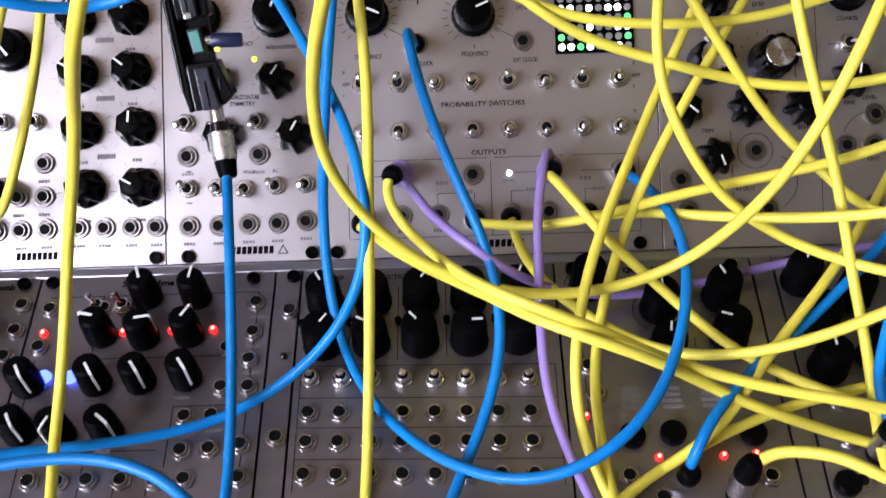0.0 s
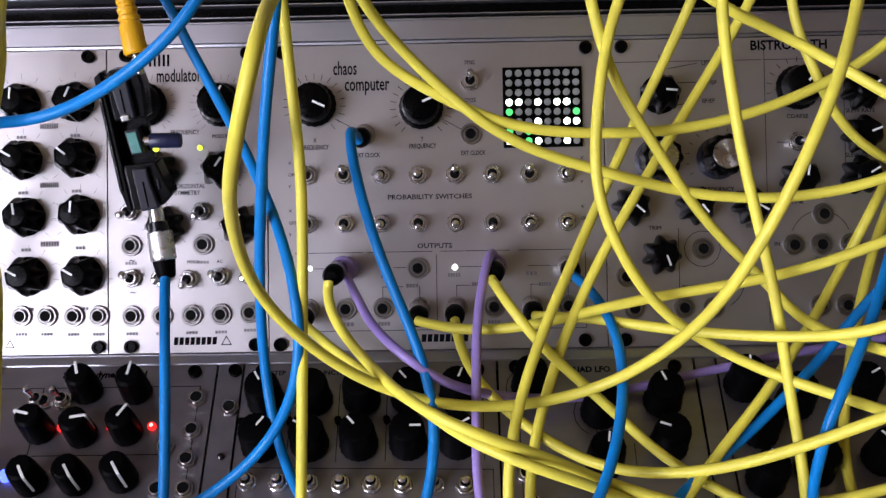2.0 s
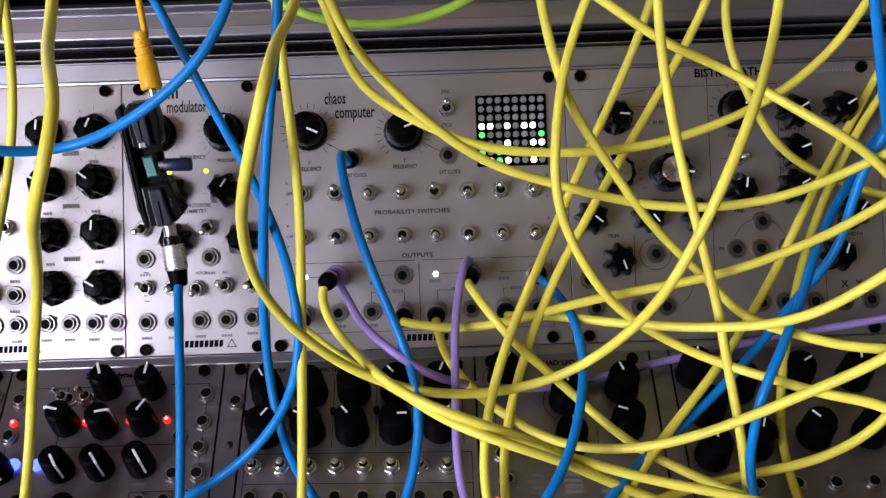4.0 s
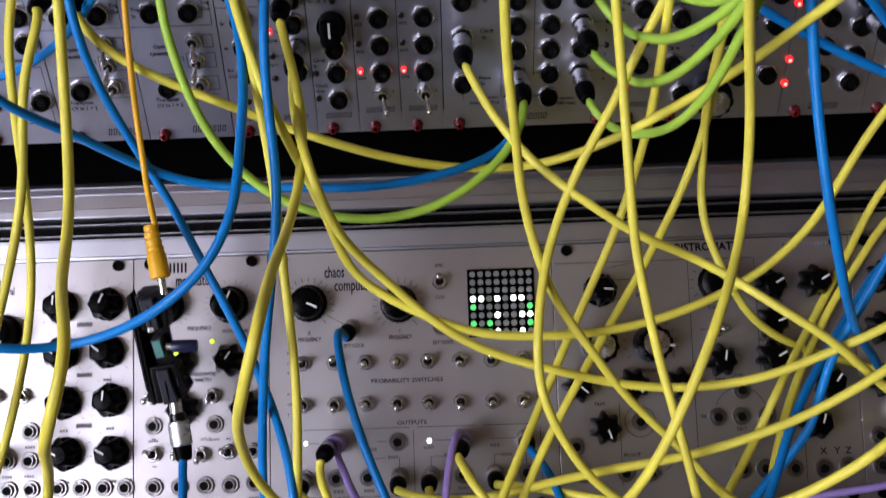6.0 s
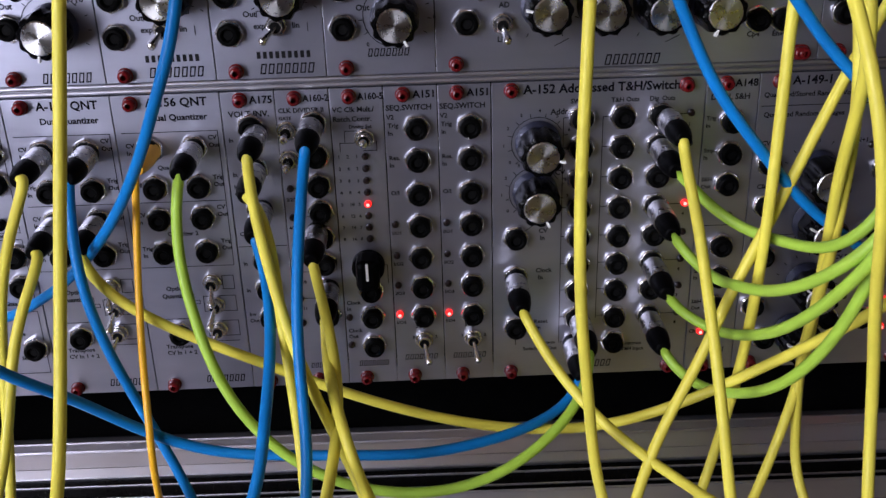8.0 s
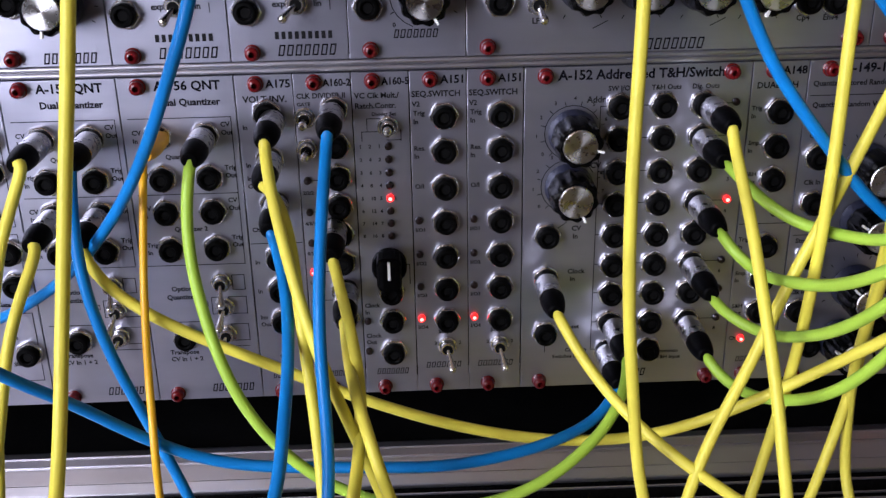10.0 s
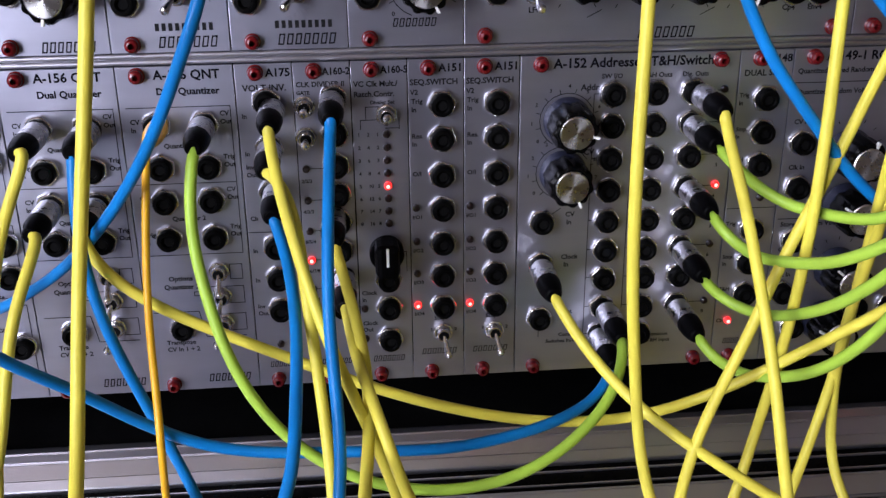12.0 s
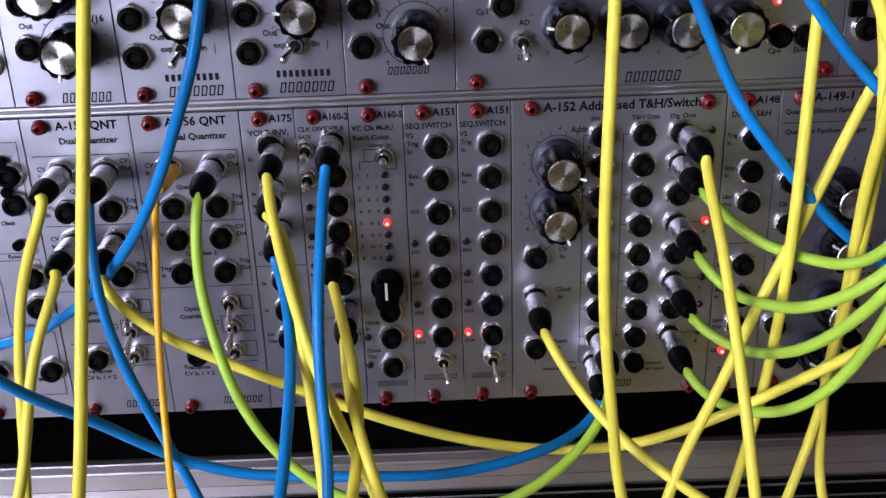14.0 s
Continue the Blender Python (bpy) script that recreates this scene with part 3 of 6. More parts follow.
for s, y in (("GATE", 114.0), ("2/2/2", 81.0), ("4/3/3", 69.0), ("8/5/4", 57.0), ("16/7/8", 45.0), ("32/11", 33.0)):
    text(m, s, 1.0, y, 1.9)
mark(m, 4.5, 5.2, 7, 12.0, 2.4, True)
lines(m, [(3.5, 86.4, 10, 86.4), (3.5, 74.2, 10, 74.2), (3.5, 62, 10, 62), (3.5, 50.2, 10, 50.2), (3.5, 38.2, 10, 38.2)], 0.25)

m = module(UPP, -7.5, 12.8, -3, "narrow grey aluminium clock multiplier module with a lamp column", group=G1)
toggle(m, 12.4, 106, -10, 0)
for i in range(8):
    y = 98.6 - 4.95 * i
    led(m, 12.3, y, "red" if i == 4 else "")
    for j, s in enumerate((str(i + 1), str((i + 1) * 2), str(i + 1))):
        text(m, s, 1.8 + 3.4 * j, y - 0.7, 1.9)
sel = put("knob", block("knob", -4.6, 4.6, -6.6, 6.6, 0.5, 13, DULL, 2.4), m, 11.0, 52.5, 0.1, label="black pointer knob")
put("knob_base", lathe("knob_base", [(6.6, 0), (6.6, 4.0), (6.0, 5.0), (0.05, 5.0)], DULL, 24), sel)
put("pointer", block("pointer", -0.5, 0.5, -1.0, 6.2, 12.8, 13.4, WHITE, 0.1), sel)
for y in (41, 29, 15.4):
    jack(m, 11.5, y)
led(m, 1.9, 28.8)
led(m, 1.9, 15.8)
text(m, "A160-5", 10.8, 121.0, 3.6, squeeze=0.9)
text(m, "VC Clk Mult./", 1.0, 116.3, 2.8)
text(m, "Ratch.Contr.", 1.0, 112.6, 2.8)
text(m, "Divider Set", 6.8, 109.8, 1.9)
for s, x, y in (("Clock", 1, 34.5), ("In", 1, 31.6), ("Clock", 1, 21.5), ("Out", 1, 18.7)):
    text(m, s, x, y, 2.4)
mark(m, 4.5, 5.2, 7, 12.6, 2.6, True)
lines(m, [(5, 108.8, 12, 108.8), (5, 108.8, 5, 104), (3, 104, 10, 104), (3, 104, 3, 100.6), (17, 104.5, 17, 100.5), (12, 100.8, 17, 100.8), (17, 52, 18.6, 52), (18.6, 52, 18.6, 44)], 0.28)


def seq_switch(x0):
    m = module(UPP, x0, x0 + 20.32, -3, "narrow grey aluminium sequential switch module with seven jacks", group=G1)
    for y in (109.3, 96.4, 82.5, 69.0, 55.3, 42.0, 28.6):
        jack(m, 12.2, y)
    for i, y in enumerate((69.6, 56.0, 42.7, 29.2)):
        led(m, 2.3, y, "red" if i == 3 else "")
        text(m, "I/O%d" % (i + 1), 0.9, y - 4.6, 2.1)
    toggle(m, 12.0, 17.2, 46, 16)
    text(m, "A151", 11.2, 121.0, 4.0)
    text(m, "SEQ.SWITCH", 0.8, 116.3, 3.0)
    text(m, "V2", 0.9, 112.8, 2.6)
    for s, y in (("Trig", 109.5), ("In", 106.4), ("Res.", 96.5), ("In", 93.5), ("O/I", 82.0)):
        text(m, s, 1.2, y, 2.5)
    text(m, "Steps", 8.6, 22.4, 2.5)
    text(m, "3", 7.0, 17.4, 2.0)
    text(m, "2", 16.5, 17.4, 2.0)
    mark(m, 3.6, 7.4, 7, 14.0, 2.5, True)


seq_switch(12.8)
seq_switch(33.1)

m = module(UPP, 53.5, 134.78, -3, "wide grey aluminium addressed switch module with three jack columns", group=G1)
ROWS_J = (111, 99, 86.5, 74, 61.6, 49.5, 37.5, 25, 13)
for y in ROWS_J:
    jack(m, 34.3, y)
    jack(m, 50.1, y)
for y in ROWS_J[:8]:
    jack(m, 64.4, y)
    led(m, 76.2, y + 0.4, "red" if y == 74 else "")
knob(m, 17.8, 101.4, "fluted", 105)
knob(m, 16.9, 81.2, "fluted", 155)
for y in (62, 44.5, 21.3):
    jack(m, 9.4, y)
text(m, "A-152 Addressed T&H/Switch", 12.2, 120.9, 4.9, squeeze=0.985)
for s, x, y, z in (("SW I/O", 30, 116.6, 2.5), ("T&H Outs", 45.5, 116.6, 2.5), ("Dig. Outs", 60, 116.6, 2.5), ("Addr.", 22.5, 112.5, 3.2), ("CV", 18.5, 63.6, 2.7), ("In", 19.0, 60.4, 2.7),
                   ("Clock", 17.5, 46, 2.7), ("In", 18.5, 42.8, 2.7), ("Reset", 17, 22.5, 2.5), ("In", 18, 19.6, 2.5), ("Common", 17.5, 12.4, 2.2), ("Switches In/Out", 12.5, 9.6, 2.2),
                   ("Common", 54, 10.5, 2.2), ("T&H Input", 54, 7.8, 2.2), ("CV", 24.5, 88, 3.0)):
    text(m, s, x, y, z)
for i, y in enumerate(ROWS_J[:8]):
    text(m, str(i + 1), 75.4, y - 5.0, 2.0)
mark(m, 33.5, 0.5, 7, 16.5, 3.3, True)
lines(m, [(27.5, 111, 27.5, 13.5), (42.6, 111, 42.6, 24), (27.5, 111, 31, 111)] + [(27.5, y, 31, y) for y in ROWS_J[1:]] + [(42.6, y, 46, y) for y in ROWS_J] + [(68, y, 75, y) for y in ROWS_J[:8]]
      + ticks(17.8, 101.4, 10.6, 11.8, 10, -135, 135) + ticks(16.9, 81.2, 10.6, 11.8, 10, -135, 135) + arc(17.8, 101.4, 10.2, 30, 240) + arc(16.9, 81.2, 10.2, 30, 240) + [(16.5, 67, 13, 64.5), (9.4, 16, 9.4, 12.5)], 0.28)
for i in range(9):
    a = radians(215 - 32 * i)
    for cx, cy in ((17.8, 101.4), (16.9, 81.2)):
        text(m, str(i), cx + 13.0 * math.cos(a) - 0.6, cy + 13.0 * math.sin(a) - 0.8, 1.9)

m = module(UPP, 134.78, 155.1, -3, "narrow grey aluminium dual sample and hold module", group=G1)
for y in (107.6, 94.7, 82.0, 55.5, 41.5, 28.0):
    jack(m, 10.8, y)
led(m, 13.2, 68.3)
led(m, 5.6, 15.8, "red")
text(m, "A148", 11.0, 121.0, 4.0)
text(m, "DUAL S&H", 2.0, 116.0, 3.2)
for s, y in (("Trig", 108), ("In", 105), ("Smp.", 95), ("In", 92), ("S&H", 83), ("Out", 80), ("Trig", 57), ("In", 54), ("Smp.", 43), ("In", 40), ("S&H", 29), ("Out", 26), ("Ch", 15)):
    text(m, s, 1.0, y, 2.3)
mark(m, 4.5, 5.2, 7, 12.0, 2.4, True)
lines(m, [(0.8, 64, 19.5, 64)], 0.3)

m = module(UPP, 155.1, 216.06, -3, "grey aluminium random voltage module with silver-capped knobs", group=G1)
for p in ((4.6 + 2, 89.8), (5.4 + 1.5, 72), (6, 27.5), (8, 50), (52, 100), (52, 86), (52, 60), (52, 45), (52, 20), (38, 20), (12, 12)):
    jack(m, *p)
for p, a in (((25.8, 85.6), 20), ((27.4, 64.0), -60), ((27.6, 37.0), -50), ((25.0, 14.0), -70)):
    knob(m, *p, "fluted", a)
for p in ((46, 108), (46, 96), (44, 30)):
    led(m, *p)
text(m, "A-149-1 RCV", 12.5, 121.0, 4.7)
text(m, "Quantized/Stored Random Voltages", 2.0, 116.3, 2.7)
text(m, "Quantized Random Voltages", 2.6, 108.4, 2.7)
text(m, "Stored Random Voltages", 2.6, 55.6, 2.7)
for s, x, y in (("Clk In", 3, 79), ("CV In", 3, 97), ("N+1", 40, 97), ("CV D In", 3, 45), ("CV D", 38, 47), ("Out", 48, 92), ("Clk In", 3, 34)):
    text(m, s, x, y, 2.6)
mark(m, 22, 0.5, 7, 14.5, 3.0, True)
lines(m, [(1.5, 112.8, 59, 112.8), (1.5, 58.8, 59, 58.8)] + ticks(25.8, 85.6, 12.0, 13.2) + ticks(27.6, 37.0, 12.0, 13.2), 0.3)

m = module(UPP, 216.06, 256.7, -3, "grey aluminium module with jacks and small red lamps", group=G1)
for i, y in enumerate((104, 91, 78, 62, 48, 34, 20)):
    jack(m, 16, y)
    jack(m, 31, y - 5)
for x, y in ((0.4, 68.1), (0.2, 55.0), (0.7, 27.2), (0.4, 15.0)):
    led(m, x, y, "red", 1.2)
text(m, "A143", 13, 121.0, 4.5)
mark(m, 14, 0.5, 7, 14.5, 3.0, True)
lines(m, [(2, 112, 38, 112)], 0.3)
m = module(UPP, 256.7, 338, -3, "wide grey aluminium module with jacks beside the rack edge", group=G1)
for i in range(4):
    for j in range(5):
        jack(m, 12 + 18 * i, 20 + 20 * j)

# ---- top row, of which the lower half shows ----
G0 = "modules in the top rack row"
y_top = 130.35


def top_jack(m, x, y):
    return jack(m, x, y - 133.35)


m = module(UPP, -170.0, -129.4, y_top, "grey aluminium module with a fluted knob and jacks", group=G0)
for p in ((34, 147), (34, 162), (12, 147)):
    top_jack(m, *p)
knob(m, 14, 33, "fluted", 40)
mark(m, 17.0, -3.0, 7, 16.5, 3.6, True)
m = module(UPP, -129.4, -88.8, y_top, "grey aluminium divider module with silver-capped knobs", group=G0)
top_jack(m, 9.5, 152)
top_jack(m, 9.5, 168)
knob(m, 25.4, 18.4, "fluted", 190)
knob(m, 20.5, 39, "fluted", 100)
text(m, "Out", 6.8, 25.4, 3.0)
text(m, "F/16", 31.5, 27.2, 3.4)
mark(m, 17.5, -2.2, 7, 18.5, 3.8, True)
lines(m, arc(25.4, 18.4, 11.8, 40, 250) + ticks(25.4, 18.4, 12.2, 13.2), 0.3)
for x0, a in ((-88.8, 60), (-48.1, -80)):
    m = module(UPP, x0, x0 + 40.64, y_top, "grey aluminium slew module with a silver-capped knob and a toggle", group=G0)
    for y in (147.6, 161.4, 176):
        top_jack(m, 6.6, y)
    knob(m, 27.2, 29.2, "fluted", a)
    toggle(m, 23.8, 16.6, 26, -20 if x0 < -60 else -34)
    text(m, "Out", 12.0, 19.8, 3.0)
    text(m, "exp.", 15.4, 15.4, 3.0)
    text(m, "lin", 29.4, 15.4, 3.0)
    mark(m, 15.6, 4.4, 9, 20.5, 2.6, False, 0.0, 0.4)
    mark(m, 16.2, -1.4, 7, 20.5, 3.9, True)
    lines(m, [(17, 19.6, 17, 21.8), (17, 21.8, 33.5, 21.8), (33.5, 21.8, 33.5, 23.2), (31.5, 25.5, 35.5, 24.2), (35, 14.2, 35, 17.2)] + ticks(27.2, 29.2, 12.4, 13.4), 0.3)
m = module(UPP, -7.5, 33.1, y_top, "grey aluminium module with a large silver-capped knob", group=G0)
for y in (148.2, 162.4, 177):
    top_jack(m, 7.2, y)
knob(m, 26.2, 18.6, "fluted", 150)
text(m, "Out", 12.2, 20.8, 3.0)
mark(m, 15.6, 3.8, 7, 15.6, 3.0, True)
lines(m, ticks(26.2, 18.6, 12.0, 13.2) + arc(26.2, 18.6, 11.6, 30, 250), 0.3)
for i in range(7):
    a = radians(225 - 38 * i)
    text(m, str(i), 26.2 + 14.4 * math.cos(a) - 0.6, 18.6 + 14.4 * math.sin(a) - 0.8, 2.2)
m = module(UPP, 33.1, 175.3, y_top, "wide grey aluminium envelope module with four silver-capped knobs", group=G0)
for p in ((11.6, 148.6), (17.6, 161.4), (118.4, 146.4), (127.7, 146.2), (30, 170), (60, 172), (90, 172)):
    top_jack(m, *p)
toggle(m, 24.6, 14.4, 28, 8)
for i, a in enumerate((-80, -40, 30, -160)):
    knob(m, 40.2 + 20.4 * i, 20.6 - 0.5 * i, "fluted", a)
screw(m, 136.4, 0)
led(m, 117, 25.5, "red")
for s, x, y in (("AD", 23.4, 20.2), ("LFO", 22.8, 7.6), ("Cp3", 7.8, 24.6), ("Cp4", 115.0, 6.4), ("Env4", 124.4, 6.4)):
    text(m, s, x, y, 2.8)
mark(m, 62.6, -2.4, 7, 21.0, 4.0, True)
lines(m, sum([ticks(40.2 + 20.4 * i, 20.6 - 0.5 * i, 12.0, 13.2, 9, -150, 150) for i in range(4)], []) + [(110, 16, 112, 10), (44, 5.5, 49, 8), (85, 5.5, 90, 8)], 0.3)
m = module(UPP, 175.3, 256.7, y_top, "grey aluminium module with jacks and a plugged cable", group=G0)
for p in ((8, 148), (20, 148), (8, 164), (20, 164), (40, 150), (60, 150)):
    top_jack(m, *p)
put("button_block", block("button_block", -3, 3, -3, 3, 0, 3, BLACK, 0.4), m, 3.8, 22, 0.1)
m = module(UPP, 256.7, 338, y_top, "grey aluminium module beside the upper rack edge", group=G0)
m = module(UPP, -298, -170, -3, "wide grey aluminium module by the rack end", group=G1)
for i in range(5):
    for j in range(5):
        jack(m, 18 + 22 * i, 20 + 20 * j)
m = module(UPP, -298, -170, y_top, "wide grey aluminium module by the upper rack end", group=G0)

# ---- middle row ----
PRINT["weight"] = 0.016
REACH["lever"] = 0.74
G2 = "modules in the middle rack row"
m = module(MID, -230.0, -128.5, -3, "pale aluminium oscillator module with black scalloped knobs", ALU_WARM, False, False, G2)
D = 230.0
for x, y in ((7.5, 122.5), (7.5, 0), (94, 122.5), (97.4, 0)):
    screw(m, x, y, False)
for (x, y), a in zip(((-164.7, 103.0), (-141.9, 103.4), (-164.1, 79.4), (-141.4, 79.8), (-163.0, 55.3), (-139.9, 55.8), (-162.0, 30.3), (-138.8, 30.2)), (5, 25, -60, -52, -8, 5, -62, -60)):
    knob(m, x + D, y, "star", a)
    lines(m, ticks(x + D, y, 10.6, 13.0, 9, -130, 130), 0.11)
    mark(m, x + D - 2.2, y - 14.6, 3, 4.4, 1.3, False, 0, 0.2)
for y, n in ((67.5, 9), (42.6, 7), (92.5, 8)):
    mark(m, 73.0, y, n, 8.0, 2.2, False, 0, 0.2)
knob(m, D - 193.6, 90.5, "round", 140)
for x, y in ((-179.8, 41.6), (-191, 27.4), (-180, 27.4), (-190.2, 13.2), (-179.2, 13.4), (-165.2, 13.5), (-154.4, 13.4), (-143.0, 13.2), (-132.4, 13.1), (-200.5, 13.2), (-202, 27.4)):
    jack(m, x + D, y, "round")
    mark(m, x + D - 2.6, y - 8.3, 4, 5.2, 1.3, False, 0, 0.25)
for x, y in ((-183.4, 59.3), (-197, 59.5)):
    toggle(m, x + D, y, 18)
text(m, "frequency", D - 204, 114.5, 5.4, squeeze=0.62)
text(m, "central", D - 198, 109.8, 5.4, squeeze=0.62)
mark(m, D - 192.5, 0.6, 8, 18.0, 3.2, False, 0.1, 0.22)
lines(m, [(D - 172, 0.3, D - 168.4, 0.3), (D - 168.4, 0.3, D - 170.2, 3.4), (D - 170.2, 3.4, D - 172, 0.3)], 0.35)

m = module(MID, -128.5, -60.8, -3, "pale aluminium modulator module with scalloped knobs and toggles", ALU_WARM, False, False, G2)
D = 128.5
for x, y in ((-120.0, 122.6), (-68.8, 122.6), (-118.9, 0), (-66.5, 0.2)):
    screw(m, x + D, y, False)
for (x, y), a in zip(((-112.1, 101.7), (-79.9, 101.1)), (20, 25)):
    knob(m, x + D, y, "round", a)
    lines(m, ticks(x + D, y, 10.8, 13.0, 21, -140, 140), 0.13)
for (x, y), a in zip(((-80.2, 73.8), (-72.5, 50.2), (-106.0, 73.5), (-103.6, 50.4)), (35, 30, 10, -30)):
    knob(m, x + D, y, "small", a)
    lines(m, ticks(x + D, y, 8.6, 10.6, 9, -130, 130), 0.11)
for x, y in ((-118.5, 42.4), (-88.1, 42.4), (-118.3, 12.8), (-105.7, 12.7), (-93.1, 12.9), (-80.8, 13.0), (-68.7, 13.6)):
    jack(m, x + D, y, "round")
    mark(m, x + D - 2.6, y - 8.0, 4, 5.2, 1.2, False, 0, 0.25)
for x, y, l, s in ((-118.9, 56.7, 18, -20), (-88.7, 56.4, 26, -10), (-118.1, 28.7, -14, -16), (-106, 28.7, 10, 0), (-94.2, 28.0, 26, -8), (-81.1, 28.8, -12, -16), (-68.7, 29.1, 10, -10)):
    toggle(m, x + D, y, l, s)
led(m, D - 89.1, 83.2, "lime")
mark(m, D - 110.4, 118.0, 5, 9.6, 5.0, False, 0, 0.5)
text(m, "modulator", D - 107.4, 111.4, 8.0, squeeze=0.56, bold=0.02)
text(m, "FREQUENCY", D - 101.6, 89.0, 2.7, squeeze=0.8)
text(m, "MODULATION", D - 84.0, 87.2, 2.4, squeeze=0.8)
text(m, "HORIZONTAL", D - 101.0, 66.2, 2.7, squeeze=0.8)
text(m, "SYMMETRY", D - 100.0, 63.4, 2.7, squeeze=0.8)
for x, s in ((-95.2, "HOLD"), (-82.6, "AC")):
    text(m, s, x + D, 34.6, 1.9)
for x, y, s in ((-119.4, 35.0, "~"), (-119.2, 21.6, "~")):
    text(m, s, x + D, y, 4.0)
mark(m, D - 101.0, 0.4, 8, 18.5, 3.2, False, 0.1, 0.22)
lines(m, [(D - 80.8, 0.3, D - 76.8, 0.3), (D - 76.8, 0.3, D - 78.8, 3.8), (D - 78.8, 3.8, D - 80.8, 0.3)], 0.35)

m = module(MID, -60.8, 81.0, -3, "wide aluminium module with sixteen toggles and a lamp matrix", ALU_WARM, False, False, G2)
D = 60.8
for x, y in ((-54.0, 122.6), (73.6, 122.4), (-56.0, 0), (71.2, 0.1)):
    screw(m, x + D, y, False)
for (x, y), a in zip(((-40.6, 100.4), (4.4, 98.6)), (115, 68)):
    knob(m, x + D, y, "round", a)
    lines(m, ticks(x + D, y, 10.8, 13.2, 19, -140, 140), 0.24)
toggle(m, 25.1 + D, 109.0, -22)
jack(m, 25.0 + D, 86.9, "round")
jack(m, -19.5 + D, 87.4, "round")
COLS = [-43.9 + 15.5 * i for i in range(8)]
for i, x in enumerate(COLS):
    toggle(m, x + D, 70.6 - 0.15 * i, (-18, -20, 8, 0, -20, 16, -20, 4)[i])
    toggle(m, x + D, 50.2 - 0.12 * i, (8, 24, 6, 24, 8, 26, 8, 8)[i])
    jack(m, x + D, 14.4, "round")
for x in (-28.4, 2.0, 33.6, 64.4):
    jack(m, x + D, 31.0, "round")
led(m, -43.2 + D, 31.6, "white", 0.7)
led(m, 17.5 + D, 31.2, "white", 0.85)
text(m, "chaos", -32.6 + D, 113.0, 8.2, squeeze=0.54, bold=0.02)
text(m, "computer", -27.8 + D, 106.2, 8.2, squeeze=0.58, bold=0.02)
for s, x, y, z in (("X", -41.2, 84.6, 2.6), ("FREQUENCY", -46.2, 81.6, 2.8), ("Y", 4.0, 84.4, 2.6), ("FREQUENCY", -1.0, 81.4, 2.8), ("EXT CLOCK", -23.5, 78.0, 2.6), ("EXT CLOCK", 20.8, 78.2, 2.6),
                   ("SYNC", 22.8, 116.4, 2.4), ("CYCLE", 22.6, 100.6, 2.2)):
    text(m, s, x + D, y, z, squeeze=0.72)
text(m, "PROBABILITY SWITCHES", -10.4 + D, 60.0, 2.9, squeeze=1.12)
text(m, "OUTPUTS", 1.8 + D, 39.4, 2.9, squeeze=1.15)
for s, y in (("X", 75.5), ("OFF", 70.4), ("Y", 65.4), ("X", 55.2), ("OFF", 50.2), ("Y", 45.2)):
    text(m, s, -52.0 + D, y, 1.9)
    text(m, s, 70.6 + D, y, 1.9)
for x, y, n in ((-13.4, 27.0, 4), (-3.0, 23.0, 4), (14.6, 27.2, 5), (24.5, 23.2, 5), (47.0, 27.4, 3), (52.5, 22.8, 5), (-15.0, 7.2, 4), (31.0, 7.2, 4), (-30, 7.2, 3)):
    mark(m, x + D, y, n, 5.2, 1.6, False, 0, 0.2)
mark(m, 3.0 + D, 0.2, 8, 20.0, 3.2, False, 0.1, 0.22)
lines(m, [(-49.5 + D, 38.0, -21 + D, 38.0), (-19 + D, 38.0, 8.0 + D, 38.0), (11.6 + D, 38.0, 40.5 + D, 38.0), (44 + D, 38.0, 70.5 + D, 38.0), (9.8 + D, 36.4, 9.8 + D, 5.2), (-50.5 + D, 37, -50.5 + D, 5.5), (72.0 + D, 36.4, 72.0 + D, 5.5),
          (-50.5 + D, 5.2, 72.0 + D, 5.2), (-43 + D, 31.4, -33 + D, 31.4), (-8 + D, 31.4, -3 + D, 31.4), (20 + D, 31.4, 30 + D, 31.4), (48 + D, 31.4, 60 + D, 31.4), (-12.9 + D, 19, -12.9 + D, 23.4), (-12.9 + D, 23.4, -4.5 + D, 23.4),
          (2.6 + D, 23.4, 2.6 + D, 19), (18.1 + D, 19, 18.1 + D, 23.6), (18.1 + D, 23.6, 24 + D, 23.6), (49.1 + D, 19, 49.1 + D, 23.6), (49.1 + D, 23.6, 53 + D, 23.6), (64.6 + D, 23.6, 64.6 + D, 19),
          (-31 + D, 94.0, -21.5 + D, 88.6), (13.4 + D, 93.4, 22.0 + D, 88.6)], 0.25)
# eight by eight lamp matrix
mx = put("lamp_matrix", block("lamp_matrix", 0, 33.2, 0, 33.8, 0, 1.2, BLACK, 0.3), m, 38.7 + D, 80.8, 0.1, label="black eight by eight lamp matrix")
DISC = {n: lathe("led", [(1.5, 1.1), (1.5, 1.5), (1.4, 1.75), (0.05, 1.8)], mt, 14) for n, mt in (("off", DOT_OFF), ("white", LED_WHITE), ("green", LED_GREEN))}
LIT = ("........", "........", "........", "WW.W.WW.", "g......g", "...W..WW", "g.g....g", "WWgW..W.")
for r in range(8):
    for c in range(8):
        k = {"W": "white", "g": "green", ".": "off"}[LIT[r][c]]
        put("led", DISC[k], mx, 2.6 + 4.0 * c, 31.2 - 4.08 * r, 0)

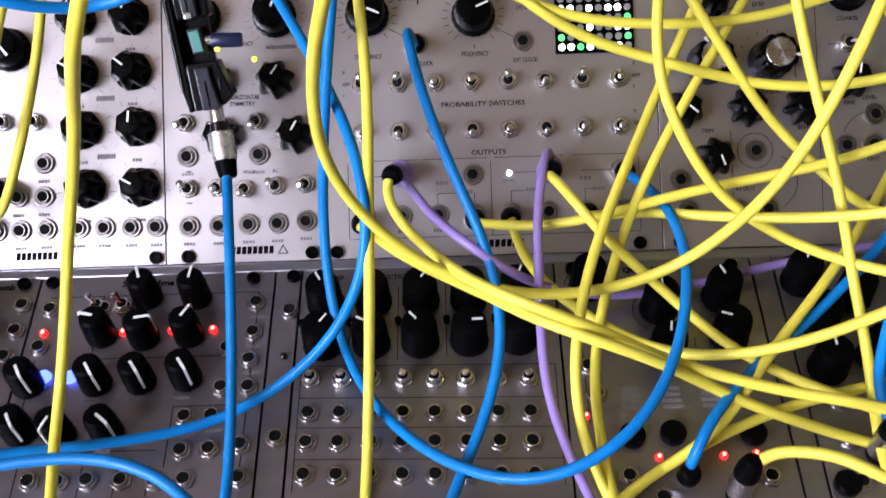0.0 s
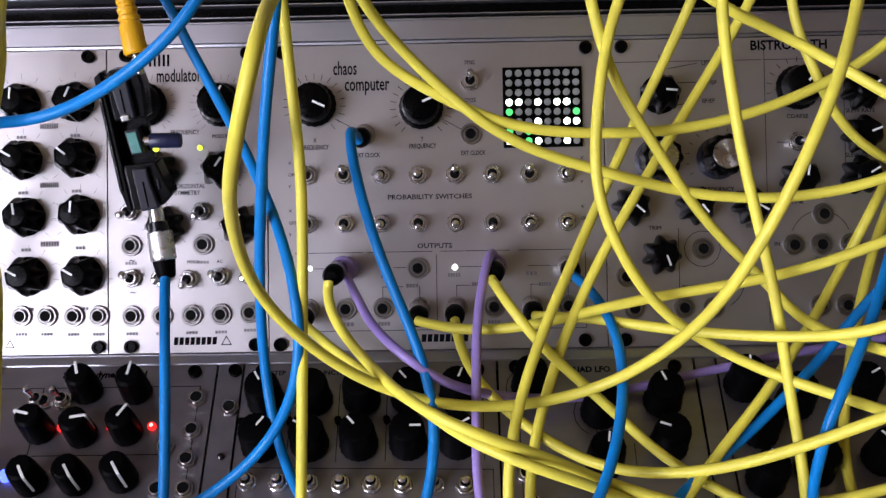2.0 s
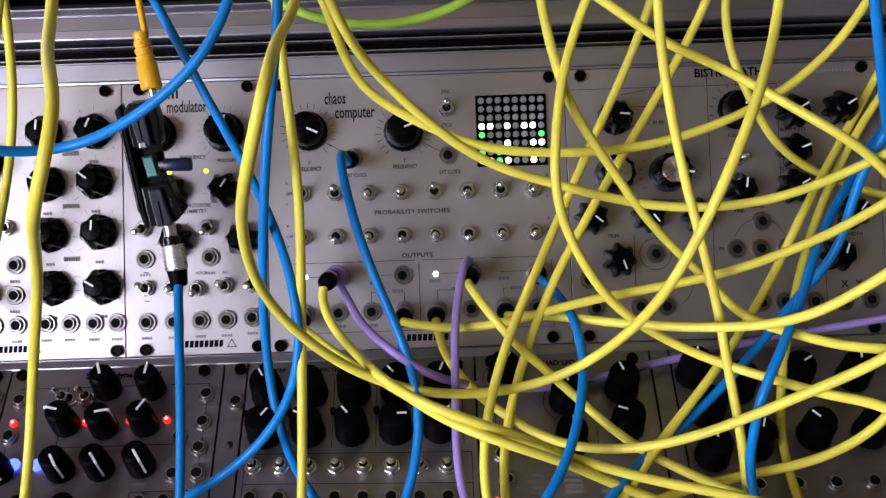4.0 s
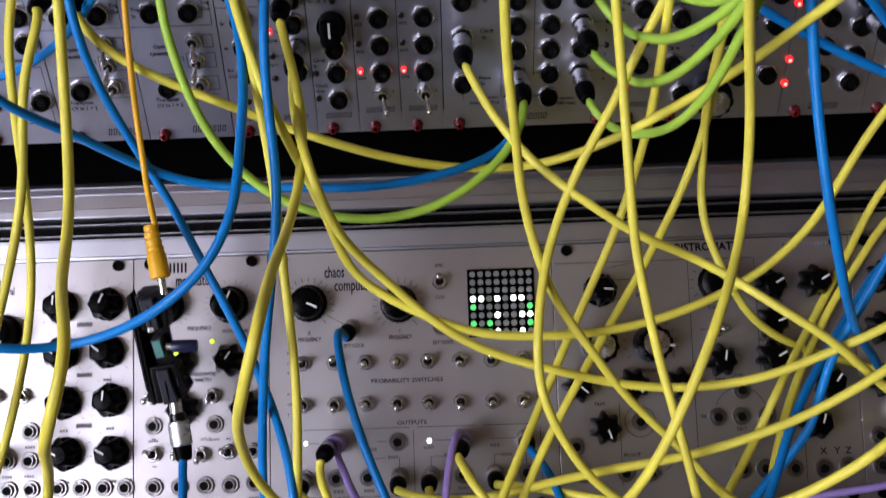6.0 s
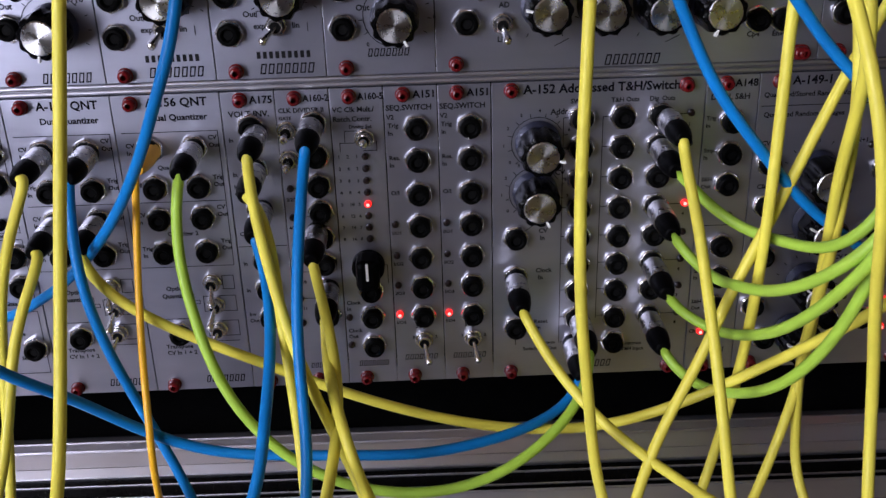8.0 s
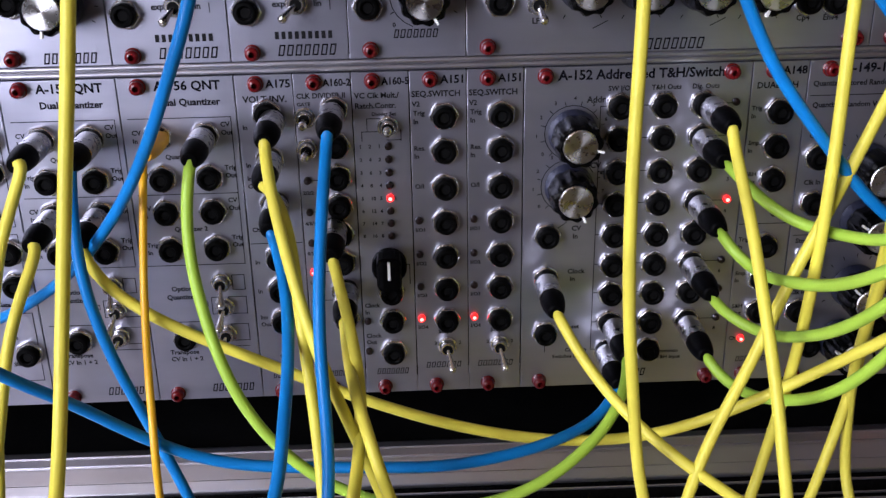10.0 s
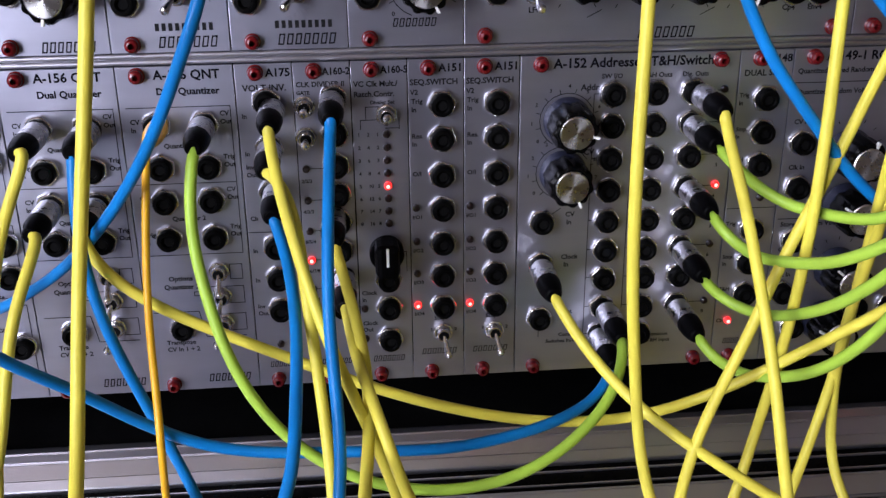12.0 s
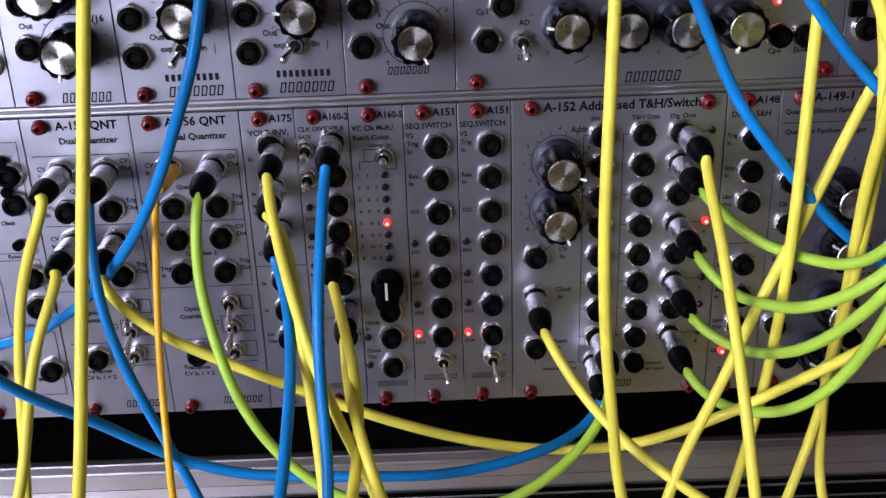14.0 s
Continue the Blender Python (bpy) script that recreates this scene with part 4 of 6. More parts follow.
m = module(MID, 81.0, 228.0, -3, "wide aluminium module with round knobs, jacks and printed titles", ALU_WARM, False, False, G2)
D = -81.0
for x, y in ((88.5, 122.4), (88.0, 0), (221, 122.4), (221, 0)):
    screw(m, x + D, y, False)
sel = knob(m, 104.4 + D, 102.2, "star", 95)
for x, y, a in ((102.2, 74.6, -30), (128.0, 75.0, 100)):
    k = knob(m, x + D, y, "fluted", a)
for x, y, a in ((91.4, 55.4, 130), (118.0, 55.4, 140), (141.1, 54.8, 120), (161.2, 65.8, 10), (103.5, 34.9, 160), (187.4, 102.0, 60), (209.3, 103.0, 60), (187.2, 83.6, 70), (186.4, 66.8, 60), (205.3, 34.4, 20), (213, 54, 40)):
    knob(m, x + D, y, "small", a)
knob(m, 161.8 + D, 103.9, "round", 40)
toggle(m, 160.8 + D, 81.2, 0, 28)
for x, y in ((120.8, 37.3), (171.0, 51.0), (158.6, 38.3), (170.0, 38.3), (182.4, 38.4), (112.6, 12.9), (124.9, 12.7), (89.0, 26.1), (169.2, 13.0), (180.0, 13.0), (208.0, 12.4), (220.0, 13.0), (194, 12.8), (92, 12.9)):
    jack(m, x + D, y, "round")
text(m, "BISTROMATH", 142.4 + D, 120.2, 5.6, squeeze=0.95, bold=0.08)
mark(m, 195.5 + D, 120.6, 15, 27.0, 2.0, False, 0, 0.25)
for s, x, y in (("LF/LF", 122, 114.2), ("LF/EF", 123, 106.0), ("EF/EF", 122, 98.4), ("FREQUENCY", 121, 61.2), ("COARSE", 157.0, 91.2), ("FINE", 158.5, 55.5), ("SLEW RATE", 181.5, 93.2), ("SLEW CLOCK", 181, 74.6), ("BEND", 139, 45.8),
                ("LEVEL", 166.5, 57.4), ("OUT", 167.5, 31.5), ("IN", 150.6, 38.0), ("EF WIDTH", 207, 43.0), ("IN OUT", 112, 20.6), ("X", 207, 19.0), ("Y", 213.8, 19.0), ("Z", 219, 19.0), ("TRIM", 98.6, 45.5)):
    text(m, s, x + D, y, 2.4 if len(s) > 1 else 4.6)
lines(m, [(108 + D, 113.0, 120 + D, 115.0), (112 + D, 107, 121 + D, 107), (108 + D, 97, 120 + D, 99), (148.2 + D, 122, 148.2 + D, 6), (148.2 + D, 116, 181 + D, 116), (181 + D, 116, 181 + D, 60), (83 + D, 116, 147 + D, 116), (111 + D, 46, 111 + D, 7),
          (139 + D, 68, 139 + D, 76), (139 + D, 76, 142 + D, 76), (200 + D, 45, 200 + D, 6), (153 + D, 81.2, 157 + D, 81.2), (165 + D, 81.2, 168 + D, 81.2), (104.4 + D, 114, 104.4 + D, 119)]
      + arc(120.8 + D, 37.3, 7.5, 20, 380) + arc(170 + D, 40, 12.4, 20, 160) + ticks(161.8 + D, 103.9, 11, 13, 13) + ticks(128 + D, 75, 12, 13.4, 13) + arc(126 + D, 24, 12, -60, 60), 0.26)

m = module(MID, 228.0, 338.0, -3, "aluminium module with scalloped knobs at the row end", ALU_WARM, False, False, G2)
for x, y in ((7.5, 122.4), (7.5, 0)):
    screw(m, x, y, False)
for x, y in ((13, 104), (10, 79), (10, 53.4), (36, 104), (36, 79), (36, 53)):
    knob(m, x + 2, y, "small", 60)
for x, y in ((8, 27), (20, 27), (8, 13), (20, 13), (32, 13)):
    jack(m, x, y, "round")
m = module(MID, -298.0, -230.0, -3, "pale aluminium module at the row end", ALU_WARM, False, True, G2)

# ---- bottom row ----
PRINT["weight"] = 0.03
G3 = "modules in the bottom rack row"
B = 5.5   # lower panel edge
S = -(B + 3)


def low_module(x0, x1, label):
    # these panels are darkened by colour, for the shade on this row
    return module(LOW, x0, x1, B, label, ALU_SHADED, False, False, G3, gap=0.45)


m = low_module(-179.4, -81.4, "aluminium filter module with white-lined black knobs and red lamps")
D = 179.4
for x, y in ((-174, 131), (-90.4, 130.4), (-174, 9), (-90, 9)):
    screw(m, x + D, y + S, False)
for x, y, a in ((-132.8, 122.0, -20), (-112.7, 121.4, 5), (-148.4, 104.4, -75), (-131.1, 102.6, 80), (-113.2, 103.2, 30), (-172.7, 82.4, 150), (-146.4, 82.6, 148), (-129.4, 82.8, 146), (-111.6, 83.6, 146),
                (-171.1, 62.0, 150), (-155.8, 60.4, 200), (-138.0, 61.0, 130)):
    knob(m, x + D, y + S, "slim", a)
for x, y in ((-88.0, 118.2), (-88.0, 104.1), (-88.3, 91.6), (-87.5, 79.3), (-97.9, 79.4), (-110.3, 67.2), (-100.1, 67.4), (-109.8, 53.3), (-99.4, 53.7), (-87.3, 41.9), (-172.2, 117.9), (-172.9, 99.9), (-129.9, 42.1),
             (-142.3, 42.4), (-163.8, 42.6), (-118.0, 41.7), (-97.6, 97.0), (-107, 41.8), (-88, 55), (-153, 42), (-150, 117.5), (-175, 28), (-150, 24), (-125, 24), (-100, 24)):
    jack(m, x + D, y + S, "small")
for x, y in ((-172.6, 106.5), (-140.2, 105.9), (-120.7, 106.1), (-104.2, 106.0)):
    led(m, x + D, y + S, "red", 1.15)
for x, y in ((-167.5, 86.2), (-157.3, 85.6)):
    led(m, x + D, y + S, "blue", 1.8)
for x in (-152.5, -142.0):
    toggle(m, x + D, 117.6 + S, -10, -20)
text(m, "Synchrodyne Expand", 34.5, 128.6 + S, 4.2, squeeze=0.98, bold=0.06)
lines(m, [(6, 124 + S, 28, 124 + S), (28, 124 + S, 28, 94 + S), (30, 124 + S, 92, 124 + S), (92, 124 + S, 92, 46 + S), (64, 72 + S, 64, 47 + S), (64, 72 + S, 90, 72 + S), (6, 94 + S, 6, 54 + S), (6, 54 + S, 60, 54 + S), (30, 94 + S, 84, 94 + S),
          (10, 48 + S, 10, 36 + S), (34, 48 + S, 34, 36 + S), (47, 48 + S, 47, 36 + S), (59, 48 + S, 59, 36 + S)], 0.35)
for x, y in ((-150, 75), (-133, 75), (-115, 75), (-112, 60.5), (-101, 60.8), (-142, 53.5), (-90, 72), (-90, 85), (-90, 97), (-90, 111)):
    mark(m, x + D, y + S, 4, 6, 1.2, False, 0, 0.2)

m = low_module(-81.4, -70.6, "narrow aluminium jack strip module")
for x, y in ((-74.2, 113.8), (-75.0, 57.5), (-75.4, 26)):
    jack(m, x + 81.4, y + S, "small")
led(m, 6.4, 92.7 + S)
screw(m, 7.6, 130.6 + S, False)
m = low_module(-70.6, 33.4, "aluminium sequencer module with paired tall black knobs and jack rows")
D = 70.6
for i in range(5):
    x = -59.6 + 19.2 * i
    knob(m, x + D, 116.5 + S, "tall", (-30, -60, 35, -40, 20)[i])
    knob(m, x - 0.3 + D, 97.0 + S, "tall", (35, -60, -40, 90, 60)[i])
    put("push_button", lathe("push_button", [(1.4, 0), (1.4, 2.6), (0.05, 2.8)], BLACK, 12), m, x + D - 9.0, 107 + S, 0.1)
for i in range(8):
    x = -63.6 + 11.9 * i
    toggle(m, x + D, 81.6 - 0.35 * i + S, 4, 0, True)
    for y in (67.2, 55.2, 42.2, 28.5):
        jack(m, x + D, y - 0.3 * i + S, "small")
text(m, "8 STEP", 9, 128.6 + S, 3.0)
text(m, "FUNCTION", 30, 128.4 + S, 3.0)
lines(m, [(3, 74 + S, 101, 71.6 + S), (3, 61.4 + S, 101, 59.2 + S), (3, 48.6 + S, 101, 46.4 + S), (3, 88 + S, 101, 86 + S), (3, 88 + S, 3, 36 + S), (101, 86 + S, 101, 36 + S)] + [(21 + 19.2 * i, 124 + S, 21 + 19.2 * i, 90 + S) for i in range(5)], 0.3)
for x, y in ((8.0, 130.4), (96, 129.4)):
    screw(m, x, y + S, False)

m = low_module(33.4, 113.6, "aluminium module with dark knobs, small print and red lamps")
D = -33.4
for x, y, a in ((46.2, 121.0, 30), (73.0, 109.1, 0), (98.3, 95.0, -70), (98.3, 113.6, -20), (73, 88, 10)):
    knob(m, x + D, y + S, "tall", a)
for x, y in ((56.1, 54.0), (70.9, 54.6), (100.0, 53.7)):
    put("push_button", lathe("push_button", [(4.8, 0), (4.8, 2.6), (4.2, 3.6), (0.05, 3.8)], BLACK, 20), m, x + D, y + S, 0.1)
for x, y in ((64.7, 45.6), (87.9, 45.6), (99.5, 45.9), (40.1, 63.0)):
    led(m, x + D, y + S, "red")
for x, y in ((53.1, 38.5), (91.3, 34.2), (73, 37), (64, 30), (103, 37), (43, 84), (45, 72)):
    jack(m, x + D, y + S, "small")
for x in (54, 69, 84):
    for k in range(4):
        mark(m, x + D, 73 - 2.6 * k + S, 5, 7.5, 1.6, False, 0, 0.15)
text(m, "QUAD LFO", 28, 128 + S, 3.6, bold=0.05)
lines(m, arc(73 + D, 109.1 + S, 10, -60, 240) + arc(46.2 + D, 121 + S, 9.5, -60, 240) + [(8, 116 + S, 8, 60 + S), (38, 116 + S, 38, 84 + S), (52, 96 + S, 52, 84 + S)], 0.3)
for x, y in ((7.5, 130.4), (72, 129.6)):
    screw(m, x, y + S, False)
m = low_module(113.6, 122.6, "narrow plain aluminium strip panel")
m = low_module(122.6, 224.0, "aluminium module with round dark knobs and jacks")
D = -122.6
for x, y, a in ((131.0, 120.0, 10), (132.7, 79.9, 0), (150, 112, 30), (152, 84, 20), (176, 116, 60), (178, 88, -40), (202, 116, 10), (202, 88, 40), (134, 100, 40)):
    knob(m, x + D, y + S, "tall", a)
put("push_button", lathe("push_button", [(4.8, 0), (4.8, 2.6), (4.2, 3.6), (0.05, 3.8)], BLACK, 20), m, 126.9 + 2 + D, 33.2 + S, 0.1)
for x in (134, 150, 166, 182, 198, 214):
    for y in (66, 50, 34, 20):
        jack(m, x + D, y + S, "small")
for x, y in ((7.5, 130.2), (94, 129.4)):
    screw(m, x, y + S, False)
m = low_module(224.0, 338.0, "aluminium module at the bottom row end")
for x, y in ((20, 116), (44, 116), (20, 92), (44, 92)):
    knob(m, x, y + S, "tall", 30)
m = low_module(-298.0, -179.4, "aluminium mixer module with white-lined black knobs and jacks")
D = 298.0
for x, y in ((-184.3, 120.3), (-184.3, 108.0), (-186, 96), (-186, 42.6), (-200, 42.6), (-200, 60)):
    jack(m, x + D, y + S, "small")
for x, y in ((-200, 118), (-200, 100), (-200, 80)):
    knob(m, x + D, y + S, "slim", 140)
for x, y in ((-186, 131), (-290, 131)):
    screw(m, x + D, y + S, False)
text(m, "Comb", 98, 128.6 + S, 4.0, bold=0.06)

# ---- small adapter box with a knob, hanging between two plugs in front of the modulator ----
ad = tagged(new("inline_adapter"), "black plastic inline adapter with teal block and blue-black knob", "adapter")
ad.matrix_world = MID @ pose(-101.0 * MM, 81.0 * MM, 46 * MM, 19, 0, 6.5)
put("side_rail", prism("side_rail", [(-9.8, 25), (-7.0, 27), (-6.6, -26.5), (-8.4, -26.5), (-9.2, -20), (-9.8, -18)], -3, 4.6, GLOSS, 0.5), ad)
put("rib", block("rib", -9.0, -8.2, -18, 20, 4.4, 5.2, GLOSS, 0.3), ad)
up = put("upper_body", prism("upper_body", [(-6.6, 24), (-4.0, 27), (6.4, 26.5), (7.4, 20), (6.2, 8), (-6.4, 8)], -6, 3.6, GLOSS, 1.0), ad)
put("clasp", prism("clasp", [(-4.0, 23), (2.4, 23), (2.6, 8.6), (-2.6, 8.6)], 3.2, 6.4, GREY_PLASTIC, 0.6), up, label="slate grey clasp")
put("groove", block("groove", -0.9, -0.3, 11, 20, 6.3, 6.6, BLACK, 0.1), up)
# bright chrome block shaped as the white highlight on the clasp
put("clasp_highlight", block("clasp_highlight", -2.4, 0.8, 8.2, 10.6, 5.4, 7.2, CHROME, 0.5), up)
tb = put("teal_block", prism("teal_block", [(-3.0, 4.4), (2.2, 4.8), (3.0, -5.0), (-2.2, -5.0)], -1, 5.2, GREY_PLASTIC, 0.6), ad)
put("teal_face", prism("teal_face", [(-2.2, 3.6), (1.5, 3.9), (2.2, -4.2), (-1.5, -4.2)], 4.9, 5.9, TEAL, 0.3), tb, label="teal plastic face")
put("board", block("board", -6.8, 4.6, -12, 11, -4, -1.6, GLOSS, 0.1), ad)
sh = put("shaft", lathe("shaft", [(2.2, 0), (2.2, 4), (1.8, 4.4), (0.05, 4.4)], CHROME, 16), ad, 3.0, -0.6, 2, ry=90, rz=-7)
put("side_knob", lathe("side_knob", [(2.7, 2.2), (2.9, 2.8), (2.9, 12.8), (2.5, 13.6), (0.05, 13.8)], material("blue_black_plastic", (0.012, 0.015, 0.05), 0.3, bump=0.05), 20, ribbed(16, 0.04)), sh)
put("led", LED_Y, ad, 6.6, -4.2, 2.0, label="lit lime indicator")
lo = put("lower_body", prism("lower_body", [(-6.4, -8.5), (6.0, -8.5), (7.0, -13), (9.8, -22), (5.6, -25.5), (-6.4, -26.5)], -6, 4.4, GLOSS, 0.9), ad)
put("clasp", prism("clasp", [(-3.0, -10), (2.6, -10), (2.8, -16), (4.4, -26), (-2.6, -26.4)], 4.0, 6.8, GREY_PLASTIC, 0.6), lo, label="slate grey clasp")
put("groove", block("groove", 0.1, 0.7, -25, -15, 6.7, 7.0, BLACK, 0.1), lo)
put("latch", block("latch", 4.9, 5.6, -19, -15, 4.2, 4.9, GREY_PLASTIC, 0.2), lo)

# ---- patch cables ----
def spline(ctrl, n):
    """Clamped uniform cubic B-spline through space."""
    c = np.array(ctrl)
    k = len(c)
    kn = np.concatenate([[0] * 3, np.linspace(0, 1, k - 2), [1] * 3])
    u = np.linspace(0, 1 - 1e-9, n)
    b = np.array([(u >= kn[i]) & (u < kn[i + 1]) for i in range(len(kn) - 1)]).T.astype(float)
    for d in range(1, 4):
        nb = np.zeros((n, len(kn) - 1 - d))
        for i in range(nb.shape[1]):
            p, q = kn[i + d] - kn[i], kn[i + d + 1] - kn[i + 1]
            if p > 0:
                nb[:, i] += (u - kn[i]) / p * b[:, i]
            if q > 0:
                nb[:, i] += (kn[i + d + 1] - u) / q * b[:, i + 1]
        b = nb
    return b @ c


def tube(name, pts, r, mat, sides=12):
    t = np.gradient(pts, axis=0)
    t /= np.linalg.norm(t, axis=1)[:, None]
    ref = np.array([0.31, -0.9, 0.3])
    verts, faces = [], []
    prev = np.cross(t[0], ref)
    for i in range(len(pts)):
        s = prev - t[i] * (prev @ t[i])
        s /= np.linalg.norm(s)
        prev = s
        w = np.cross(t[i], s)
        for k in range(sides):
            a = 2 * math.pi * k / sides
            verts.append(tuple(pts[i] + r * (s * math.cos(a) + w * math.sin(a))))
    for i in range(len(pts) - 1):
        for k in range(sides):
            j = (k + 1) % sides
            faces.append((i * sides + k, i * sides + j, (i + 1) * sides + j, (i + 1) * sides + k))
    faces.append(tuple(range(sides)))
    faces.append(tuple((len(pts) - 1) * sides + k for k in range(sides)))
    me = bpy.data.meshes.new(name)
    me.from_pydata(verts, [], faces)
    me.materials.append(mat)
    me.polygons.foreach_set("use_smooth", [len(f.vertices) == 4 for f in me.polygons])
    return me


BARREL = lathe("plug", [(4.3, 5.4), (4.55, 5.8), (4.55, 18.4), (4.2, 19.0), (3.6, 19.2)], SPUN, 24)
P_NECK = lathe("neck", [(4.1, 2.0), (4.1, 5.6), (3.6, 5.8)], BLACK, 20)
P_BOOT = lathe("boot", [(4.3, 18.2), (4.5, 19.0), (4.3, 23.0), (3.5, 27.6), (2.8, 29.4), (2.2, 29.8)], DULL, 24)
M_BARREL = lathe("plug", [(3.9, 2.6), (4.1, 3.0), (4.1, 10.2), (3.7, 10.8)], CHROME, 24)
M_BOOT = lathe("boot", [(4.0, 8.6), (4.2, 9.4), (3.9, 14.0), (3.1, 15.8), (2.3, 16.2)], DULL, 24)
FRAMES = {"U": UPP, "M": MID, "L": LOW}
MOULD = {c: lathe("plug", [(3.2, 2.0), (3.6, 2.6), (3.6, 12.0), (2.9, 18.0), (2.2, 22.0), (1.8, 23.0)], CABLE[c], 20) for c in ("orange", "purple")}
STACK = lathe("plug", [(4.6, 2.2), (5.0, 2.8), (5.0, 17.4), (4.6, 18.2), (0.05, 18.2)], CABLE["purple"], 24)


def patch_cable(colour, ends, numbers, radius=2.0):
    """ends: up to two plugs (row, x, y, height) in millimetres on that row's face; numbers: control points, in metres."""
    c = np.array(numbers).reshape(-1, 3)
    th = tagged(new("patch_cable"), {"yellow": "yellow rubber patch cable drooping in front of the modules", "blue": "bright blue rubber patch cable looping between modules",
                                     "green": "lime green rubber patch cable hanging from the upper modules", "purple": "pale purple stacking patch cable",
                                     "orange": "thin orange patch cable with moulded plugs"}[colour], "patch cable", colour + " patch cables")
    length = np.linalg.norm(np.diff(c, axis=0), axis=1).sum()
    o = new("cable", tube("cable", spline(c, max(40, int(length / 0.004))), radius * MM, CABLE[colour]))
    o.parent = th
    for row, x, y, h in ends:
        fr = FRAMES[row]
        base = 0.0
        if colour in MOULD:
            p = new("plug", MOULD[colour] if colour == "orange" else STACK)
            p.parent, p.matrix_basis = th, fr @ pose(x * MM, y * MM, 0)
            continue
        small = (row == "M" and h < 30) or h < 15
        if row == "M" and h >= 30:
            base = 17.0
        p = new("plug", M_BARREL if small or base else BARREL)
        p.parent, p.matrix_basis = th, fr @ pose(x * MM, y * MM, base * MM)
        if small:
            p.matrix_basis = fr @ pose(x * MM, y * MM + h * MM * 0.27, 0, 15, 0, 0)
        if base:
            p.matrix_basis = fr @ pose(x * MM + 0.002, y * MM + 0.0052, base * MM, 12, -4, 0)
        q = new("boot", M_BOOT if small or base else P_BOOT)
        q.parent = p
        if not small:
            n = new("neck", P_NECK)
            n.parent = p
    return th


patch_cable("yellow", [('U', -58.6, 250.0, 28), ('L', -143.6, 19.9, 21.8)], [-0.0774, 0.0745, 1.404, -0.07981, 0.07021, 1.406, -0.08231, 0.04755, 1.391, -0.08691, 0.0199, 1.355, -0.0923, 0.01276, 1.311, -0.09824, 0.005678, 1.27, -0.1049, 1.763e-05, 1.226, -0.1035, -0.02668, 1.189, -0.09722, -0.06699, 1.188, -0.0807, -0.1011, 1.194, -0.09252, -0.1171, 1.166, -0.1098, -0.08558, 1.13, -0.1236, -0.06735, 1.096, -0.139, -0.05943, 1.056, -0.145, -0.08112, 1.016, -0.1483, -0.1041, 0.996, -0.1428, -0.126, 0.994])
patch_cable("yellow", [('U', -116.6, 104.4, 27.9), ('M', -195.9, 27.3, 20.0)], [-0.1376, 0.073, 1.26, -0.1316, 0.0693, 1.262, -0.1512, 0.0707, 1.233, -0.1605, 0.0692, 1.172, -0.1617, 0.0469, 1.105, -0.1768, 0.0072, 1.052, -0.1893, -0.0152, 1.022, -0.1959, 0.0032, 1.034])
patch_cable("yellow", [('U', -116.6, 75.9, 27.8), ('M', -207.0, 13.2, 20.0)], [-0.138, 0.073, 1.231, -0.133, 0.0693, 1.232, -0.1445, 0.054, 1.211, -0.1449, 0.0353, 1.174, -0.156, 0.0185, 1.138, -0.1722, 0.0063, 1.1, -0.1895, -0.0015, 1.062, -0.207, -0.0062, 1.023])
patch_cable("blue", [('U', -36.2, 78.9, 27.5), ('U', -204.8, 0.0, 28)], [-0.0576, 0.0756, 1.233, -0.0542, 0.06984, 1.226, -0.05016, 0.05501, 1.216, -0.04836, 0.03255, 1.203, -0.04838, 0.01076, 1.193, -0.0488, -0.007261, 1.18, -0.06007, -0.02166, 1.162, -0.08198, -0.02459, 1.145, -0.1015, -0.02064, 1.132, -0.1242, -0.01357, 1.12, -0.1486, -0.03105, 1.132, -0.1732, -0.02282, 1.14, -0.1927, -0.004484, 1.148, -0.208, 0.01792, 1.153, -0.2197, 0.04283, 1.157, -0.2249, 0.06084, 1.157, -0.2272, 0.0704, 1.157])
patch_cable("blue", [('U', -31.4, 250.0, 28), ('U', -224.0, 2.0, 28)], [-0.0503, 0.0752, 1.404, -0.0501, 0.0689, 1.404, -0.0513, 0.0585, 1.397, -0.0546, 0.0529, 1.38, -0.0578, 0.0491, 1.363, -0.0612, 0.0466, 1.345, -0.0633, 0.0408, 1.328, -0.0678, 0.0381, 1.311, -0.0756, 0.0418, 1.295, -0.083, 0.0487, 1.28, -0.091, 0.0565, 1.266, -0.0998, 0.0639, 1.252, -0.1094, 0.0703, 1.239, -0.1205, 0.076, 1.226, -0.1328, 0.0804, 1.214, -0.1467, 0.0859, 1.204, -0.1618, 0.0901, 1.195, -0.1772, 0.0983, 1.189, -0.1939, 0.0968, 1.182, -0.2076, 0.0862, 1.176, -0.2215, 0.0767, 1.17, -0.2336, 0.0654, 1.164, -0.2462, 0.0611, 1.159, -0.2464, 0.0699, 1.159])
patch_cable("blue", [('U', -162.5, 112.4, 28), ('U', 86.6, 13.6, 27.2)], [-0.1833, 0.0716, 1.268, -0.1831, 0.063, 1.268, -0.1777, 0.0459, 1.262, -0.1656, 0.0297, 1.247, -0.1497, 0.0165, 1.228, -0.1341, 0.0241, 1.207, -0.1204, 0.0379, 1.19, -0.1028, 0.0447, 1.171, -0.0793, 0.0471, 1.158, -0.053, 0.0476, 1.155, -0.0269, 0.0466, 1.155, -0.0007, 0.0457, 1.154, 0.0255, 0.0501, 1.156, 0.0483, 0.0632, 1.155, 0.0611, 0.0763, 1.157, 0.0642, 0.0792, 1.166])
